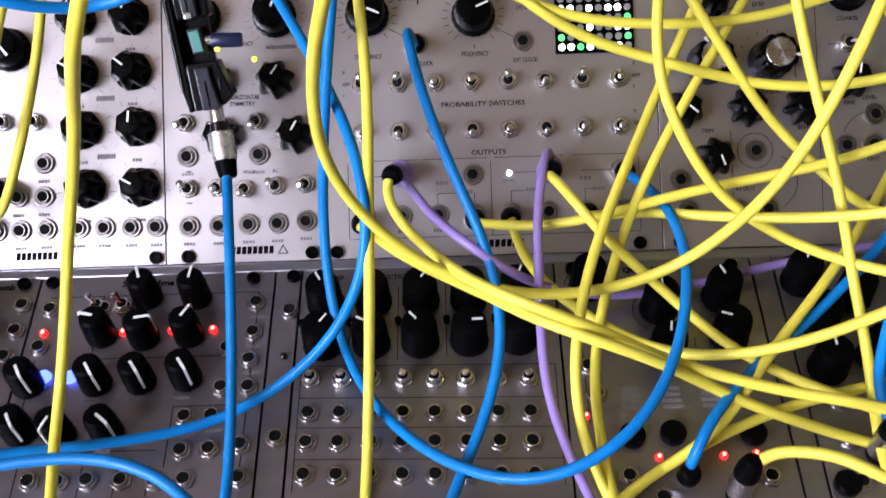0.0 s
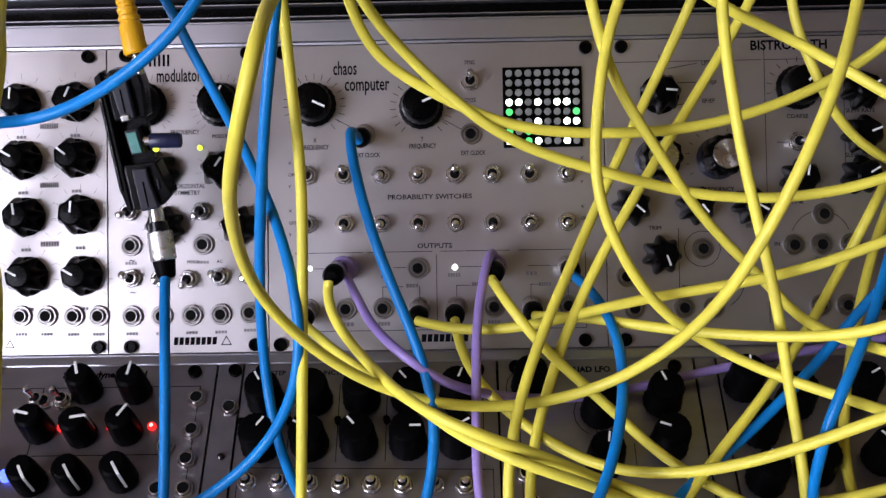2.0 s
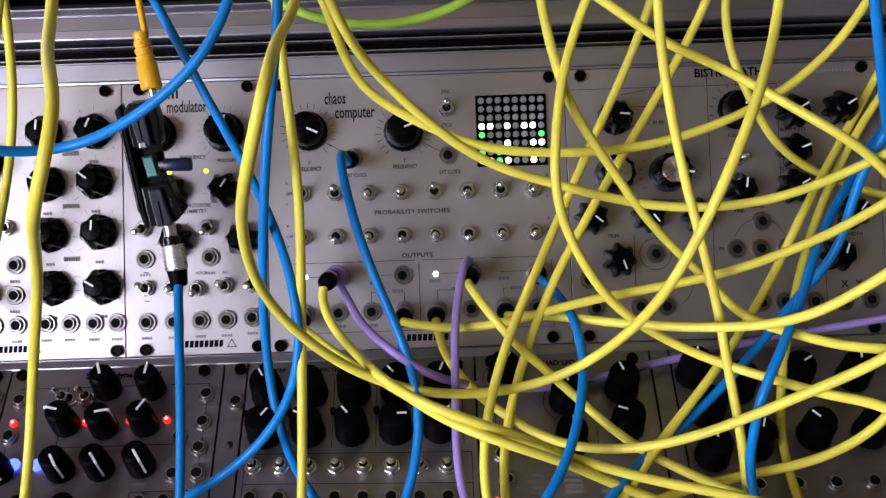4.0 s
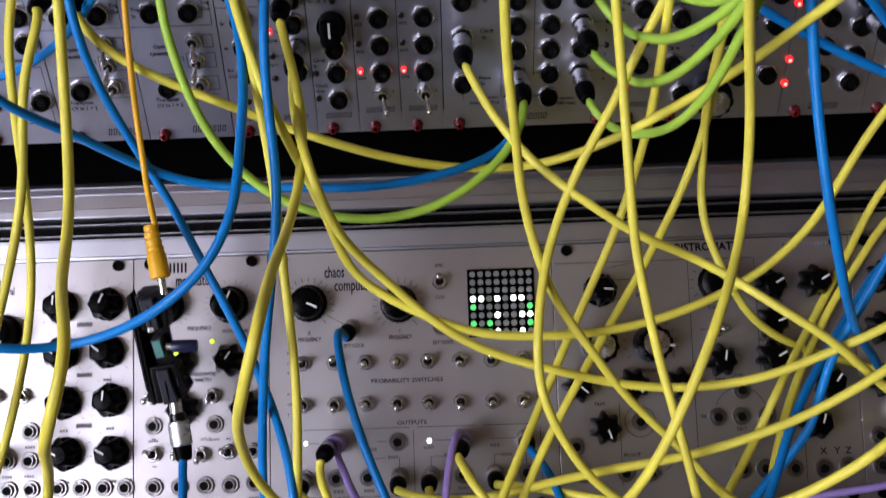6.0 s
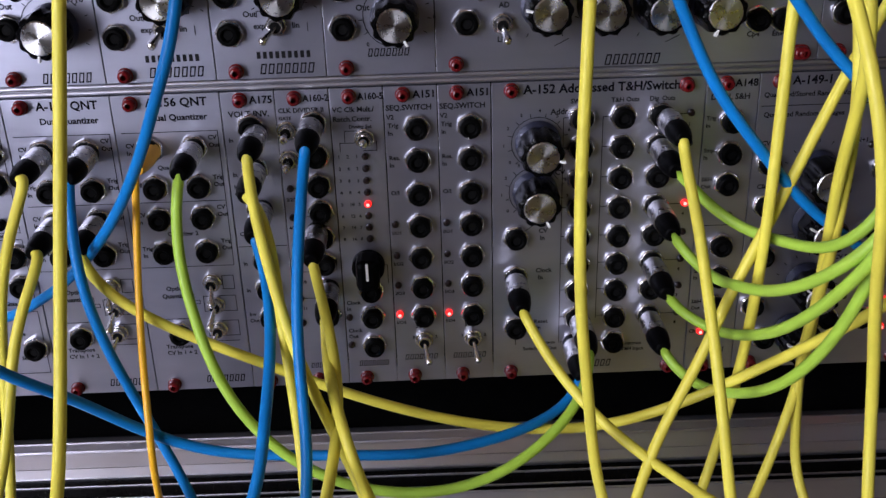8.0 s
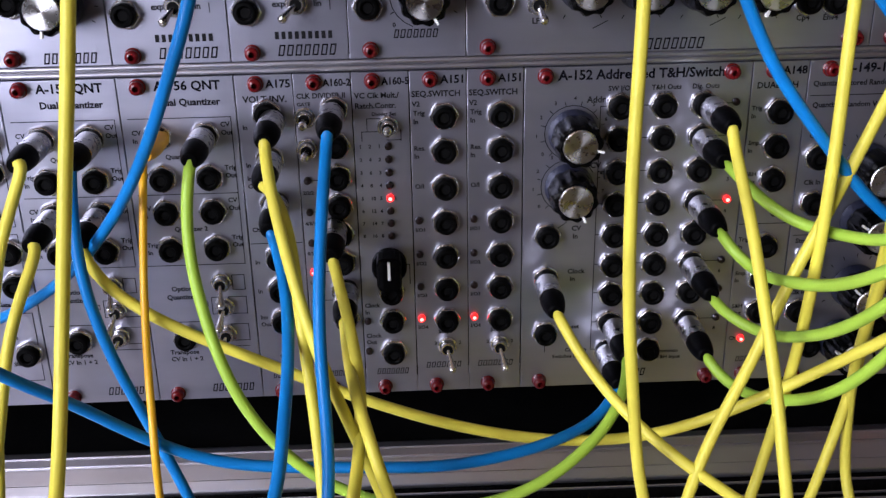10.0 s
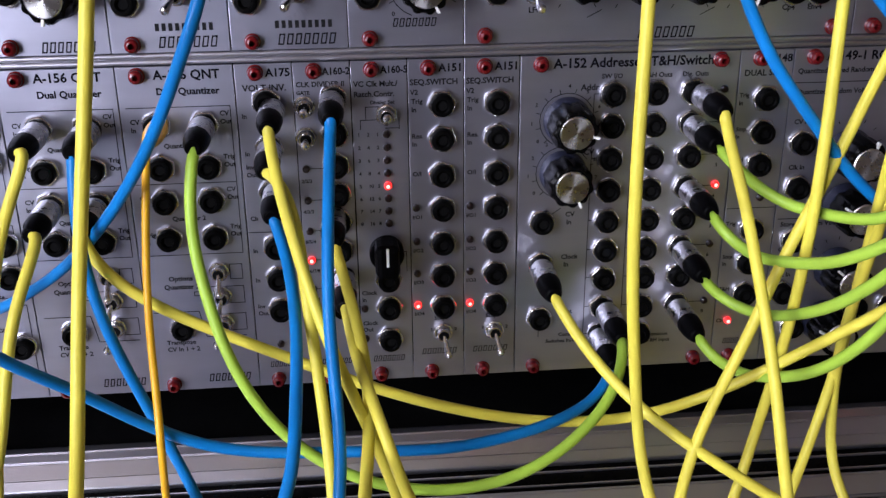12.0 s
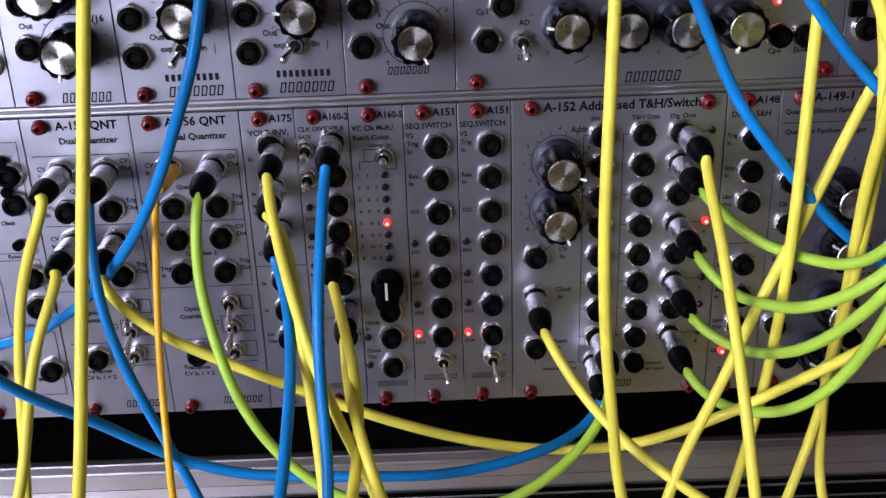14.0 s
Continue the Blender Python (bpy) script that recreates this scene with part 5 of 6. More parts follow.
patch_cable("blue", [('U', -99.3, 104.3, 27.5), ('L', -241.1, 26.8, 16)], [-0.1203, 0.0738, 1.259, -0.1208, 0.0705, 1.249, -0.1212, 0.0642, 1.229, -0.1149, 0.0601, 1.198, -0.1044, 0.0598, 1.168, -0.0934, 0.058, 1.138, -0.0807, 0.0448, 1.111, -0.0645, 0.0212, 1.095, -0.0508, -0.0045, 1.083, -0.0391, -0.0325, 1.073, -0.0346, -0.0564, 1.05, -0.046, -0.0611, 1.018, -0.0677, -0.0689, 0.9959, -0.0963, -0.0805, 0.9856, -0.127, -0.0903, 0.9887, -0.1565, -0.0987, 0.995, -0.1869, -0.1074, 1.002, -0.216, -0.116, 1.006, -0.2395, -0.1208, 1.003, -0.2404, -0.1181, 0.9899])
patch_cable("blue", [('U', -14.5, 112.2, 28.2), ('M', 64.6, 27.7, 15.9)], [-0.0354, 0.0755, 1.266, -0.0365, 0.04632, 1.245, -0.03921, 0.02986, 1.212, -0.03342, 0.009817, 1.176, -0.0435, -0.01213, 1.13, -0.05328, -0.02013, 1.068, -0.05759, -0.02865, 1.016, -0.04851, -0.06144, 0.9904, -0.02168, -0.1024, 0.9924, 0.01676, -0.1286, 1.002, 0.05381, -0.118, 1.017, 0.07714, -0.07505, 1.03, 0.08107, -0.02271, 1.037, 0.0646, 0.0065, 1.031])
patch_cable("blue", [], [-0.0926, -0.011, 1.049, -0.091, -0.0237, 1.045, -0.0888, -0.0472, 1.03, -0.0881, -0.0758, 1.004, -0.0885, -0.1107, 0.9777, -0.0881, -0.1517, 0.986, -0.0882, -0.1905, 0.9967, -0.0881, -0.23, 1.004, -0.0881, -0.2709, 1.01, -0.0881, -0.3101, 0.9976, -0.0881, -0.3424, 0.9722, -0.088, -0.3707, 0.9435, -0.088, -0.3822, 0.918, -0.088, -0.385, 0.905])
patch_cable("blue", [('M', -20.3, 82.3, 20.0)], [-0.0203, 0.0397, 1.075, -0.0237, 0.0336, 1.091, -0.0188, 0.0039, 1.081, -0.007, -0.0262, 1.06, 0.0105, -0.0511, 1.031, 0.0099, -0.0839, 1.008, -0.0098, -0.1142, 0.9837, -0.0192, -0.1535, 0.9894, -0.0222, -0.1927, 0.9996, -0.0251, -0.2318, 1.006, -0.0265, -0.2726, 1.01, -0.0263, -0.3111, 0.9967, -0.0295, -0.343, 0.9717, -0.0337, -0.3708, 0.9431, -0.0352, -0.3823, 0.918, -0.0353, -0.385, 0.905])
patch_cable("blue", [('L', -230.8, 16.6, 16)], [-0.2301, -0.1279, 0.9876, -0.2305, -0.1299, 0.996, -0.2191, -0.1316, 1.009, -0.1958, -0.1304, 1.016, -0.172, -0.1285, 1.02, -0.1481, -0.1257, 1.022, -0.1238, -0.1241, 1.023, -0.1001, -0.1304, 1.022, -0.0813, -0.1465, 1.017, -0.0739, -0.1702, 1.018, -0.0682, -0.1934, 1.017, -0.0645, -0.2174, 1.016, -0.0614, -0.2413, 1.014, -0.0594, -0.2651, 1.011, -0.058, -0.2888, 1.006, -0.0582, -0.3106, 0.9949, -0.0552, -0.3306, 0.9815, -0.0513, -0.3489, 0.9661, -0.0472, -0.3649, 0.9484, -0.0439, -0.3779, 0.9282, -0.0428, -0.3834, 0.9129, -0.0428, -0.385, 0.905])
patch_cable("blue", [('U', 276.8, 25.8, 28), ('L', 72.0, 33.0, 14)], [0.2545, 0.0836, 1.175, 0.2485, 0.0647, 1.18, 0.2442, 0.0476, 1.179, 0.235, 0.02948, 1.172, 0.2275, 0.0196, 1.161, 0.2202, 0.01335, 1.149, 0.2132, 0.008763, 1.135, 0.2065, 0.004014, 1.12, 0.1998, -8.487e-05, 1.106, 0.1931, -0.003884, 1.091, 0.1898, -0.009677, 1.074, 0.186, -0.01567, 1.055, 0.1712, -0.02206, 1.041, 0.1564, -0.03456, 1.028, 0.139, -0.0481, 1.017, 0.1198, -0.06184, 1.007, 0.09818, -0.07884, 1.005, 0.08068, -0.09969, 1.005, 0.07518, -0.1078, 0.9997, 0.07319, -0.1098, 0.9951, 0.07269, -0.1098, 0.991])
patch_cable("blue", [('M', 285.1, 120.0, 16), ('L', 141.4, 43.5, 16)], [0.2851, 0.0678, 1.1, 0.2847, 0.06232, 1.105, 0.2719, 0.06354, 1.103, 0.2591, 0.06508, 1.097, 0.2432, 0.06785, 1.09, 0.2318, 0.05766, 1.086, 0.2225, 0.04475, 1.083, 0.2125, 0.03314, 1.079, 0.2031, 0.02068, 1.076, 0.1937, 0.008389, 1.072, 0.1849, -0.004197, 1.069, 0.1767, -0.01722, 1.066, 0.1697, -0.03075, 1.062, 0.163, -0.0448, 1.059, 0.1552, -0.05786, 1.055, 0.147, -0.0714, 1.051, 0.1406, -0.07978, 1.04, 0.1394, -0.08455, 1.027, 0.1401, -0.08432, 1.012, 0.1415, -0.08975, 0.9998, 0.1425, -0.1036, 0.9985, 0.1421, -0.1018, 0.994])
patch_cable("blue", [('U', 188.6, 183.5, 28), ('M', 272.6, 33.4, 16)], [0.1686, 0.0812, 1.334, 0.1688, 0.0746, 1.335, 0.1689, 0.0631, 1.327, 0.1685, 0.0549, 1.31, 0.1681, 0.0485, 1.292, 0.1677, 0.0421, 1.274, 0.1673, 0.0312, 1.258, 0.1673, 0.0209, 1.242, 0.1678, 0.0108, 1.226, 0.1692, 0.0015, 1.209, 0.1718, -0.0067, 1.192, 0.1755, -0.0133, 1.174, 0.1806, -0.0164, 1.156, 0.1868, -0.0149, 1.138, 0.194, -0.0091, 1.121, 0.2022, -0.0021, 1.105, 0.2105, 0.0064, 1.09, 0.2208, 0.0127, 1.076, 0.2285, 0.0231, 1.06, 0.2427, 0.0244, 1.048, 0.2593, 0.0112, 1.046, 0.2708, 0.0059, 1.041, 0.2726, 0.0102, 1.036])
patch_cable("blue", [('U', 76.0, 242.1, 28), ('U', 300.0, 18.0, 28)], [0.057, 0.0782, 1.395, 0.057, 0.0718, 1.395, 0.0603, 0.0615, 1.387, 0.0672, 0.0576, 1.371, 0.074, 0.0564, 1.355, 0.0808, 0.0568, 1.338, 0.0876, 0.057, 1.321, 0.0944, 0.0561, 1.305, 0.1024, 0.0554, 1.288, 0.1125, 0.0547, 1.274, 0.1238, 0.0555, 1.26, 0.1353, 0.0589, 1.246, 0.1481, 0.0614, 1.234, 0.1625, 0.0619, 1.223, 0.1781, 0.0597, 1.214, 0.1939, 0.057, 1.206, 0.2099, 0.0527, 1.199, 0.2261, 0.0515, 1.192, 0.2424, 0.0534, 1.184, 0.2581, 0.058, 1.177, 0.2726, 0.0668, 1.17, 0.2779, 0.0781, 1.167, 0.2776, 0.0843, 1.167])
patch_cable("blue", [('U', 99.6, 222.8, 28), ('U', 251.2, 47.4, 28)], [0.0802, 0.0788, 1.375, 0.0802, 0.0738, 1.375, 0.0831, 0.0643, 1.371, 0.0913, 0.0574, 1.361, 0.0998, 0.054, 1.349, 0.1087, 0.0522, 1.338, 0.1174, 0.0513, 1.326, 0.1263, 0.0506, 1.314, 0.1349, 0.0495, 1.302, 0.1446, 0.0468, 1.292, 0.1539, 0.0428, 1.281, 0.1628, 0.0376, 1.27, 0.1721, 0.0324, 1.26, 0.1811, 0.0256, 1.251, 0.1912, 0.0229, 1.24, 0.2009, 0.0274, 1.229, 0.2095, 0.0344, 1.22, 0.2171, 0.0441, 1.212, 0.2234, 0.0553, 1.204, 0.228, 0.0683, 1.199, 0.2293, 0.078, 1.197, 0.2292, 0.0829, 1.197])
patch_cable("yellow", [('U', -15.8, 68.8, 26.8), ('U', 138.1, 218.4, 28)], [-0.0374, 0.0768, 1.222, -0.0337, 0.06483, 1.212, -0.02433, 0.04355, 1.187, -0.02935, -0.00391, 1.169, -0.02846, -0.04964, 1.184, -0.02369, -0.09962, 1.2, -0.03635, -0.1011, 1.161, -0.04607, -0.07242, 1.125, -0.04917, -0.05542, 1.078, -0.01933, -0.05684, 1.038, 0.02203, -0.05743, 1.021, 0.06722, -0.05278, 1.025, 0.09199, -0.06001, 1.057, 0.1055, -0.06782, 1.091, 0.1213, -0.05733, 1.131, 0.1362, -0.03195, 1.153, 0.1514, 0.009379, 1.157, 0.1487, 0.01245, 1.204, 0.1387, -0.000554, 1.244, 0.1304, -0.01862, 1.286, 0.1232, 0.00149, 1.33, 0.1193, 0.04225, 1.357, 0.1187, 0.0709, 1.367, 0.1187, 0.0799, 1.37])
patch_cable("yellow", [('U', -37.2, 95.2, 27.9)], [-0.0583, 0.0751, 1.249, -0.0478, 0.05799, 1.249, -0.04584, 0.04535, 1.216, -0.0407, 0.03314, 1.173, -0.03945, 0.01424, 1.13, -0.03454, -0.012, 1.096, -0.03567, -0.04035, 1.063, -0.0364, -0.06755, 1.03, -0.03889, -0.09006, 0.9907, -0.04105, -0.1224, 0.9655, -0.041, -0.1702, 0.9896, -0.04151, -0.2103, 0.9963, -0.0424, -0.2552, 1.009, -0.043, -0.2996, 1.003, -0.04422, -0.3367, 0.9771, -0.04637, -0.3684, 0.9469, -0.04749, -0.3821, 0.9193, -0.0483, -0.385, 0.905])
patch_cable("yellow", [('U', -35.3, 110.1, 28.4), ('U', 280.3, 82.0, 28)], [-0.0562, 0.0747, 1.264, -0.05467, 0.06452, 1.254, -0.04885, 0.04899, 1.236, -0.03993, 0.03158, 1.209, -0.02765, 0.02351, 1.181, -0.01899, 0.0257, 1.152, -0.01311, 0.02457, 1.122, 0.01301, 0.01651, 1.109, 0.03978, 0.0106, 1.098, 0.07384, 0.01261, 1.094, 0.108, 0.01914, 1.091, 0.1425, 0.0279, 1.096, 0.1735, 0.03674, 1.108, 0.1967, 0.04591, 1.129, 0.2108, 0.05814, 1.153, 0.2274, 0.06609, 1.18, 0.2466, 0.06491, 1.208, 0.2588, 0.07364, 1.228, 0.2588, 0.0837, 1.232])
patch_cable("yellow", [('U', -12.8, 43.4, 27.3), ('U', 296.0, 8.9, 28)], [-0.0347, 0.0764, 1.197, -0.03308, 0.06435, 1.197, -0.03166, 0.04764, 1.194, -0.02294, 0.01104, 1.189, -0.01481, 0.008942, 1.156, -0.002917, 0.02454, 1.127, 0.02115, 0.01296, 1.106, 0.04405, 0.006128, 1.092, 0.07434, 0.002745, 1.084, 0.1038, 0.0003809, 1.075, 0.1359, -0.0002978, 1.072, 0.1672, -0.004907, 1.081, 0.194, -0.004999, 1.097, 0.2197, -0.008121, 1.115, 0.2437, 0.004112, 1.133, 0.2604, 0.02725, 1.145, 0.272, 0.05375, 1.154, 0.2746, 0.07419, 1.158, 0.2735, 0.0842, 1.158])
patch_cable("yellow", [('U', 85.2, 244.8, 28), ('L', 238.4, 30.8, 16)], [0.0662, 0.0784, 1.397, 0.06502, 0.06743, 1.396, 0.06324, 0.05095, 1.382, 0.06057, 0.04, 1.356, 0.05859, 0.03302, 1.328, 0.05727, 0.0292, 1.301, 0.0557, 0.0263, 1.271, 0.05556, 0.02572, 1.244, 0.05694, 0.02818, 1.215, 0.06013, 0.03106, 1.188, 0.06188, 0.02991, 1.161, 0.06723, 0.02344, 1.137, 0.07549, 0.01306, 1.114, 0.0909, 0.004996, 1.094, 0.1042, -0.001103, 1.074, 0.1204, -0.002513, 1.054, 0.1375, -0.01305, 1.041, 0.1456, -0.0348, 1.04, 0.1593, -0.05395, 1.05, 0.1749, -0.07306, 1.059, 0.1922, -0.09099, 1.077, 0.2125, -0.1059, 1.063, 0.2242, -0.111, 1.04, 0.2344, -0.1149, 1.017, 0.2381, -0.1145, 0.9991, 0.2392, -0.1142, 0.9911])
patch_cable("yellow", [('U', 62.5, 44.3, 27.9), ('L', 260.4, 130.0, 16)], [0.0406, 0.0778, 1.197, 0.04521, 0.07148, 1.188, 0.0549, 0.05829, 1.175, 0.07327, 0.04149, 1.161, 0.09396, 0.02997, 1.15, 0.1134, 0.02532, 1.137, 0.1342, 0.02636, 1.127, 0.1538, 0.01763, 1.119, 0.1691, 0.001932, 1.115, 0.1887, -0.00943, 1.107, 0.2064, -0.01008, 1.089, 0.2245, -0.01365, 1.073, 0.242, -0.01713, 1.057, 0.2569, -0.01954, 1.037, 0.2616, -0.01861, 1.022, 0.2612, -0.0176, 1.014])
patch_cable("yellow", [('U', 208.5, 216.2, 28), ('L', 207.0, 12.0, 16)], [0.189, 0.0818, 1.367, 0.1892, 0.07402, 1.367, 0.1817, 0.06517, 1.352, 0.1687, 0.064, 1.329, 0.1565, 0.06508, 1.306, 0.1447, 0.06209, 1.282, 0.1341, 0.05851, 1.259, 0.1236, 0.05529, 1.237, 0.1122, 0.052, 1.214, 0.102, 0.04696, 1.19, 0.0902, 0.04148, 1.17, 0.0798, 0.0339, 1.148, 0.0716, 0.01784, 1.13, 0.06785, -0.0002154, 1.114, 0.06645, -0.01492, 1.091, 0.07561, -0.02431, 1.07, 0.08944, -0.03181, 1.049, 0.1075, -0.03686, 1.036, 0.1307, -0.04596, 1.028, 0.1527, -0.06262, 1.033, 0.167, -0.08373, 1.045, 0.174, -0.1029, 1.063, 0.1858, -0.1268, 1.069, 0.1959, -0.1343, 1.036, 0.2019, -0.137, 1.016, 0.2061, -0.1356, 0.9946, 0.2077, -0.1325, 0.9868])
patch_cable("yellow", [('U', 119.8, 110.6, 28.5), ('L', 141.5, 12.0, 16)], [0.0988, 0.0788, 1.262, 0.09902, 0.07244, 1.254, 0.1011, 0.06011, 1.24, 0.1021, 0.0432, 1.218, 0.1034, 0.02864, 1.197, 0.1053, 0.01846, 1.172, 0.1077, 0.01105, 1.146, 0.1127, 0.002213, 1.122, 0.1183, -0.01088, 1.098, 0.1259, -0.02563, 1.074, 0.1326, -0.03943, 1.051, 0.1373, -0.05423, 1.026, 0.1411, -0.07208, 1.008, 0.141, -0.09215, 0.9924, 0.1391, -0.114, 0.9863, 0.1416, -0.1323, 0.9872, 0.1422, -0.1325, 0.9868])
patch_cable("yellow", [('U', 148.5, 234.2, 28)], [0.1293, 0.0801, 1.386, 0.1296, 0.0665, 1.385, 0.1285, 0.0571, 1.36, 0.1268, 0.059, 1.325, 0.1249, 0.0551, 1.29, 0.1232, 0.0515, 1.255, 0.122, 0.0526, 1.219, 0.1211, 0.0586, 1.184, 0.1178, 0.0651, 1.149, 0.1079, 0.0587, 1.115, 0.0922, 0.0423, 1.087, 0.0764, 0.0185, 1.065, 0.0615, -0.0114, 1.052, 0.0471, -0.0419, 1.042, 0.0355, -0.0715, 1.025, 0.0339, -0.0952, 0.9973, 0.0492, -0.1143, 0.9686, 0.0536, -0.1535, 0.9851, 0.0568, -0.185, 0.9915, 0.0586, -0.2206, 1.002, 0.06, -0.2548, 1.007, 0.0602, -0.2915, 1.007, 0.0607, -0.3223, 0.9875, 0.064, -0.35, 0.966, 0.0669, -0.3729, 0.9384, 0.0682, -0.3827, 0.9167, 0.0681, -0.385, 0.905])
patch_cable("yellow", [('U', 145.7, 224.4, 28)], [0.1263, 0.0801, 1.376, 0.1268, 0.0666, 1.375, 0.1286, 0.0474, 1.365, 0.1329, 0.0178, 1.336, 0.1375, 0.0194, 1.3, 0.1407, 0.0406, 1.268, 0.1448, 0.0529, 1.234, 0.1482, 0.0658, 1.2, 0.1495, 0.0743, 1.164, 0.1394, 0.0698, 1.128, 0.1205, 0.0488, 1.103, 0.1009, 0.0263, 1.083, 0.0812, 0.0029, 1.062, 0.0635, -0.0218, 1.043, 0.0498, -0.047, 1.019, 0.0416, -0.075, 0.9982, 0.0465, -0.1068, 0.9758, 0.0495, -0.1435, 0.9812, 0.05, -0.1784, 0.9918, 0.051, -0.214, 1.001, 0.0513, -0.2496, 1.007, 0.0516, -0.2871, 1.008, 0.0516, -0.3197, 0.9898, 0.0526, -0.3483, 0.9673, 0.0535, -0.3725, 0.9395, 0.054, -0.3826, 0.917, 0.0539, -0.385, 0.905])
patch_cable("yellow", [('M', -44.5, 9.6, 16.2), ('L', 220.7, 32.0, 16)], [-0.0445, -0.0057, 1.018, -0.0388, -0.0119, 1.018, -0.0274, -0.024, 1.017, -0.01, -0.0419, 1.021, 0.0061, -0.0599, 1.027, 0.0203, -0.08, 1.034, 0.0441, -0.0917, 1.033, 0.0665, -0.0892, 1.019, 0.0866, -0.0901, 1.005, 0.1092, -0.092, 0.9938, 0.1325, -0.0947, 0.9854, 0.1567, -0.0975, 0.9783, 0.1808, -0.1046, 0.9884, 0.201, -0.1104, 0.997, 0.2203, -0.1154, 1.002, 0.2214, -0.113, 0.9914])
patch_cable("yellow", [('M', -31.3, 25.9, 34.1), ('L', 174.0, 34.6, 16)], [-0.0313, -0.0083, 1.042, -0.0318, -0.0148, 1.039, -0.0267, -0.0274, 1.036, -0.0151, -0.0445, 1.036, -0.0036, -0.0611, 1.038, 0.0102, -0.0765, 1.042, 0.0299, -0.0844, 1.039, 0.0474, -0.0827, 1.028, 0.0651, -0.0839, 1.017, 0.0849, -0.0879, 1.012, 0.1044, -0.0936, 1.01, 0.1242, -0.0996, 1.011, 0.1437, -0.1055, 1.01, 0.1637, -0.1112, 1.009, 0.1753, -0.1125, 0.9996, 0.1747, -0.1105, 0.9919])
patch_cable("yellow", [('M', 17.2, 10.2, 16.1), ('L', 241.8, 86.8, 16)], [0.0172, -0.0052, 1.018, 0.01815, -0.01555, 1.017, 0.02288, -0.03464, 1.015, 0.0426, -0.05353, 1.009, 0.06485, -0.06875, 1.005, 0.08935, -0.07838, 1.011, 0.1135, -0.08387, 1.023, 0.1361, -0.08593, 1.038, 0.1584, -0.08762, 1.055, 0.1775, -0.08906, 1.069, 0.1984, -0.09037, 1.095, 0.2221, -0.08083, 1.075, 0.2312, -0.07351, 1.052, 0.2409, -0.06592, 1.028, 0.2426, -0.06158, 1.012, 0.2425, -0.0597, 1.004])
patch_cable("yellow", [('M', 31.8, 26.0, 34.0), ('L', 210.7, 12.1, 16)], [0.0318, -0.0081, 1.042, 0.0331, -0.0134, 1.044, 0.0366, -0.0277, 1.048, 0.049, -0.0376, 1.035, 0.0623, -0.0425, 1.023, 0.0763, -0.0498, 1.012, 0.0895, -0.0606, 1.004, 0.1044, -0.0718, 1, 0.1203, -0.0819, 0.9989, 0.1366, -0.0916, 0.9985, 0.1529, -0.1011, 0.9989, 0.1689, -0.1111, 1.001, 0.185, -0.1207, 1.002, 0.2016, -0.1305, 1.003, 0.212, -0.1345, 0.994, 0.2114, -0.1325, 0.9869])
patch_cable("yellow", [('M', 2.3, 9.9, 16.2), ('M', 272.7, 99.8, 16)], [0.0023, -0.0056, 1.018, 0.007607, -0.01279, 1.023, 0.02319, -0.02191, 1.027, 0.04977, -0.02631, 1.035, 0.07742, -0.02389, 1.043, 0.1058, -0.02261, 1.048, 0.1342, -0.0229, 1.054, 0.1608, -0.02386, 1.066, 0.1856, -0.02232, 1.079, 0.2076, -0.02262, 1.099, 0.2319, -0.01179, 1.11, 0.2519, 0.01013, 1.108, 0.2668, 0.03175, 1.1, 0.2724, 0.04775, 1.091, 0.2727, 0.0543, 1.085])
patch_cable("yellow", [('M', 49.1, 10.9, 16.1), ('M', 251.0, 61.1, 16)], [0.0491, -0.0048, 1.019, 0.05539, -0.009302, 1.023, 0.0691, -0.0183, 1.031, 0.09137, -0.0308, 1.037, 0.1148, -0.04186, 1.044, 0.1378, -0.05192, 1.052, 0.1573, -0.06247, 1.065, 0.174, -0.06438, 1.08, 0.1886, -0.06965, 1.102, 0.21, -0.05369, 1.109, 0.2229, -0.02987, 1.099, 0.2344, -0.009704, 1.089, 0.2433, 0.01132, 1.073, 0.2483, 0.02341, 1.063, 0.251, 0.0287, 1.056])
patch_cable("yellow", [('U', 159.7, 196.6, 28), ('M', 277.7, 44.3, 16)], [0.14, 0.0804, 1.348, 0.1402, 0.074, 1.348, 0.1408, 0.0622, 1.342, 0.1419, 0.0514, 1.326, 0.143, 0.0452, 1.309, 0.144, 0.042, 1.29, 0.1449, 0.0433, 1.271, 0.1459, 0.0481, 1.253, 0.1465, 0.0521, 1.234, 0.1467, 0.0571, 1.216, 0.1462, 0.0624, 1.198, 0.1463, 0.0677, 1.18, 0.1475, 0.0718, 1.162, 0.1493, 0.0739, 1.143, 0.1496, 0.0714, 1.124, 0.153, 0.06, 1.109, 0.1603, 0.0486, 1.096, 0.1695, 0.0424, 1.08, 0.1832, 0.041, 1.067, 0.1987, 0.0426, 1.057, 0.2155, 0.0463, 1.047, 0.233, 0.037, 1.047, 0.2489, 0.0273, 1.048, 0.2636, 0.0167, 1.051, 0.2774, 0.011, 1.05, 0.2777, 0.0175, 1.044])
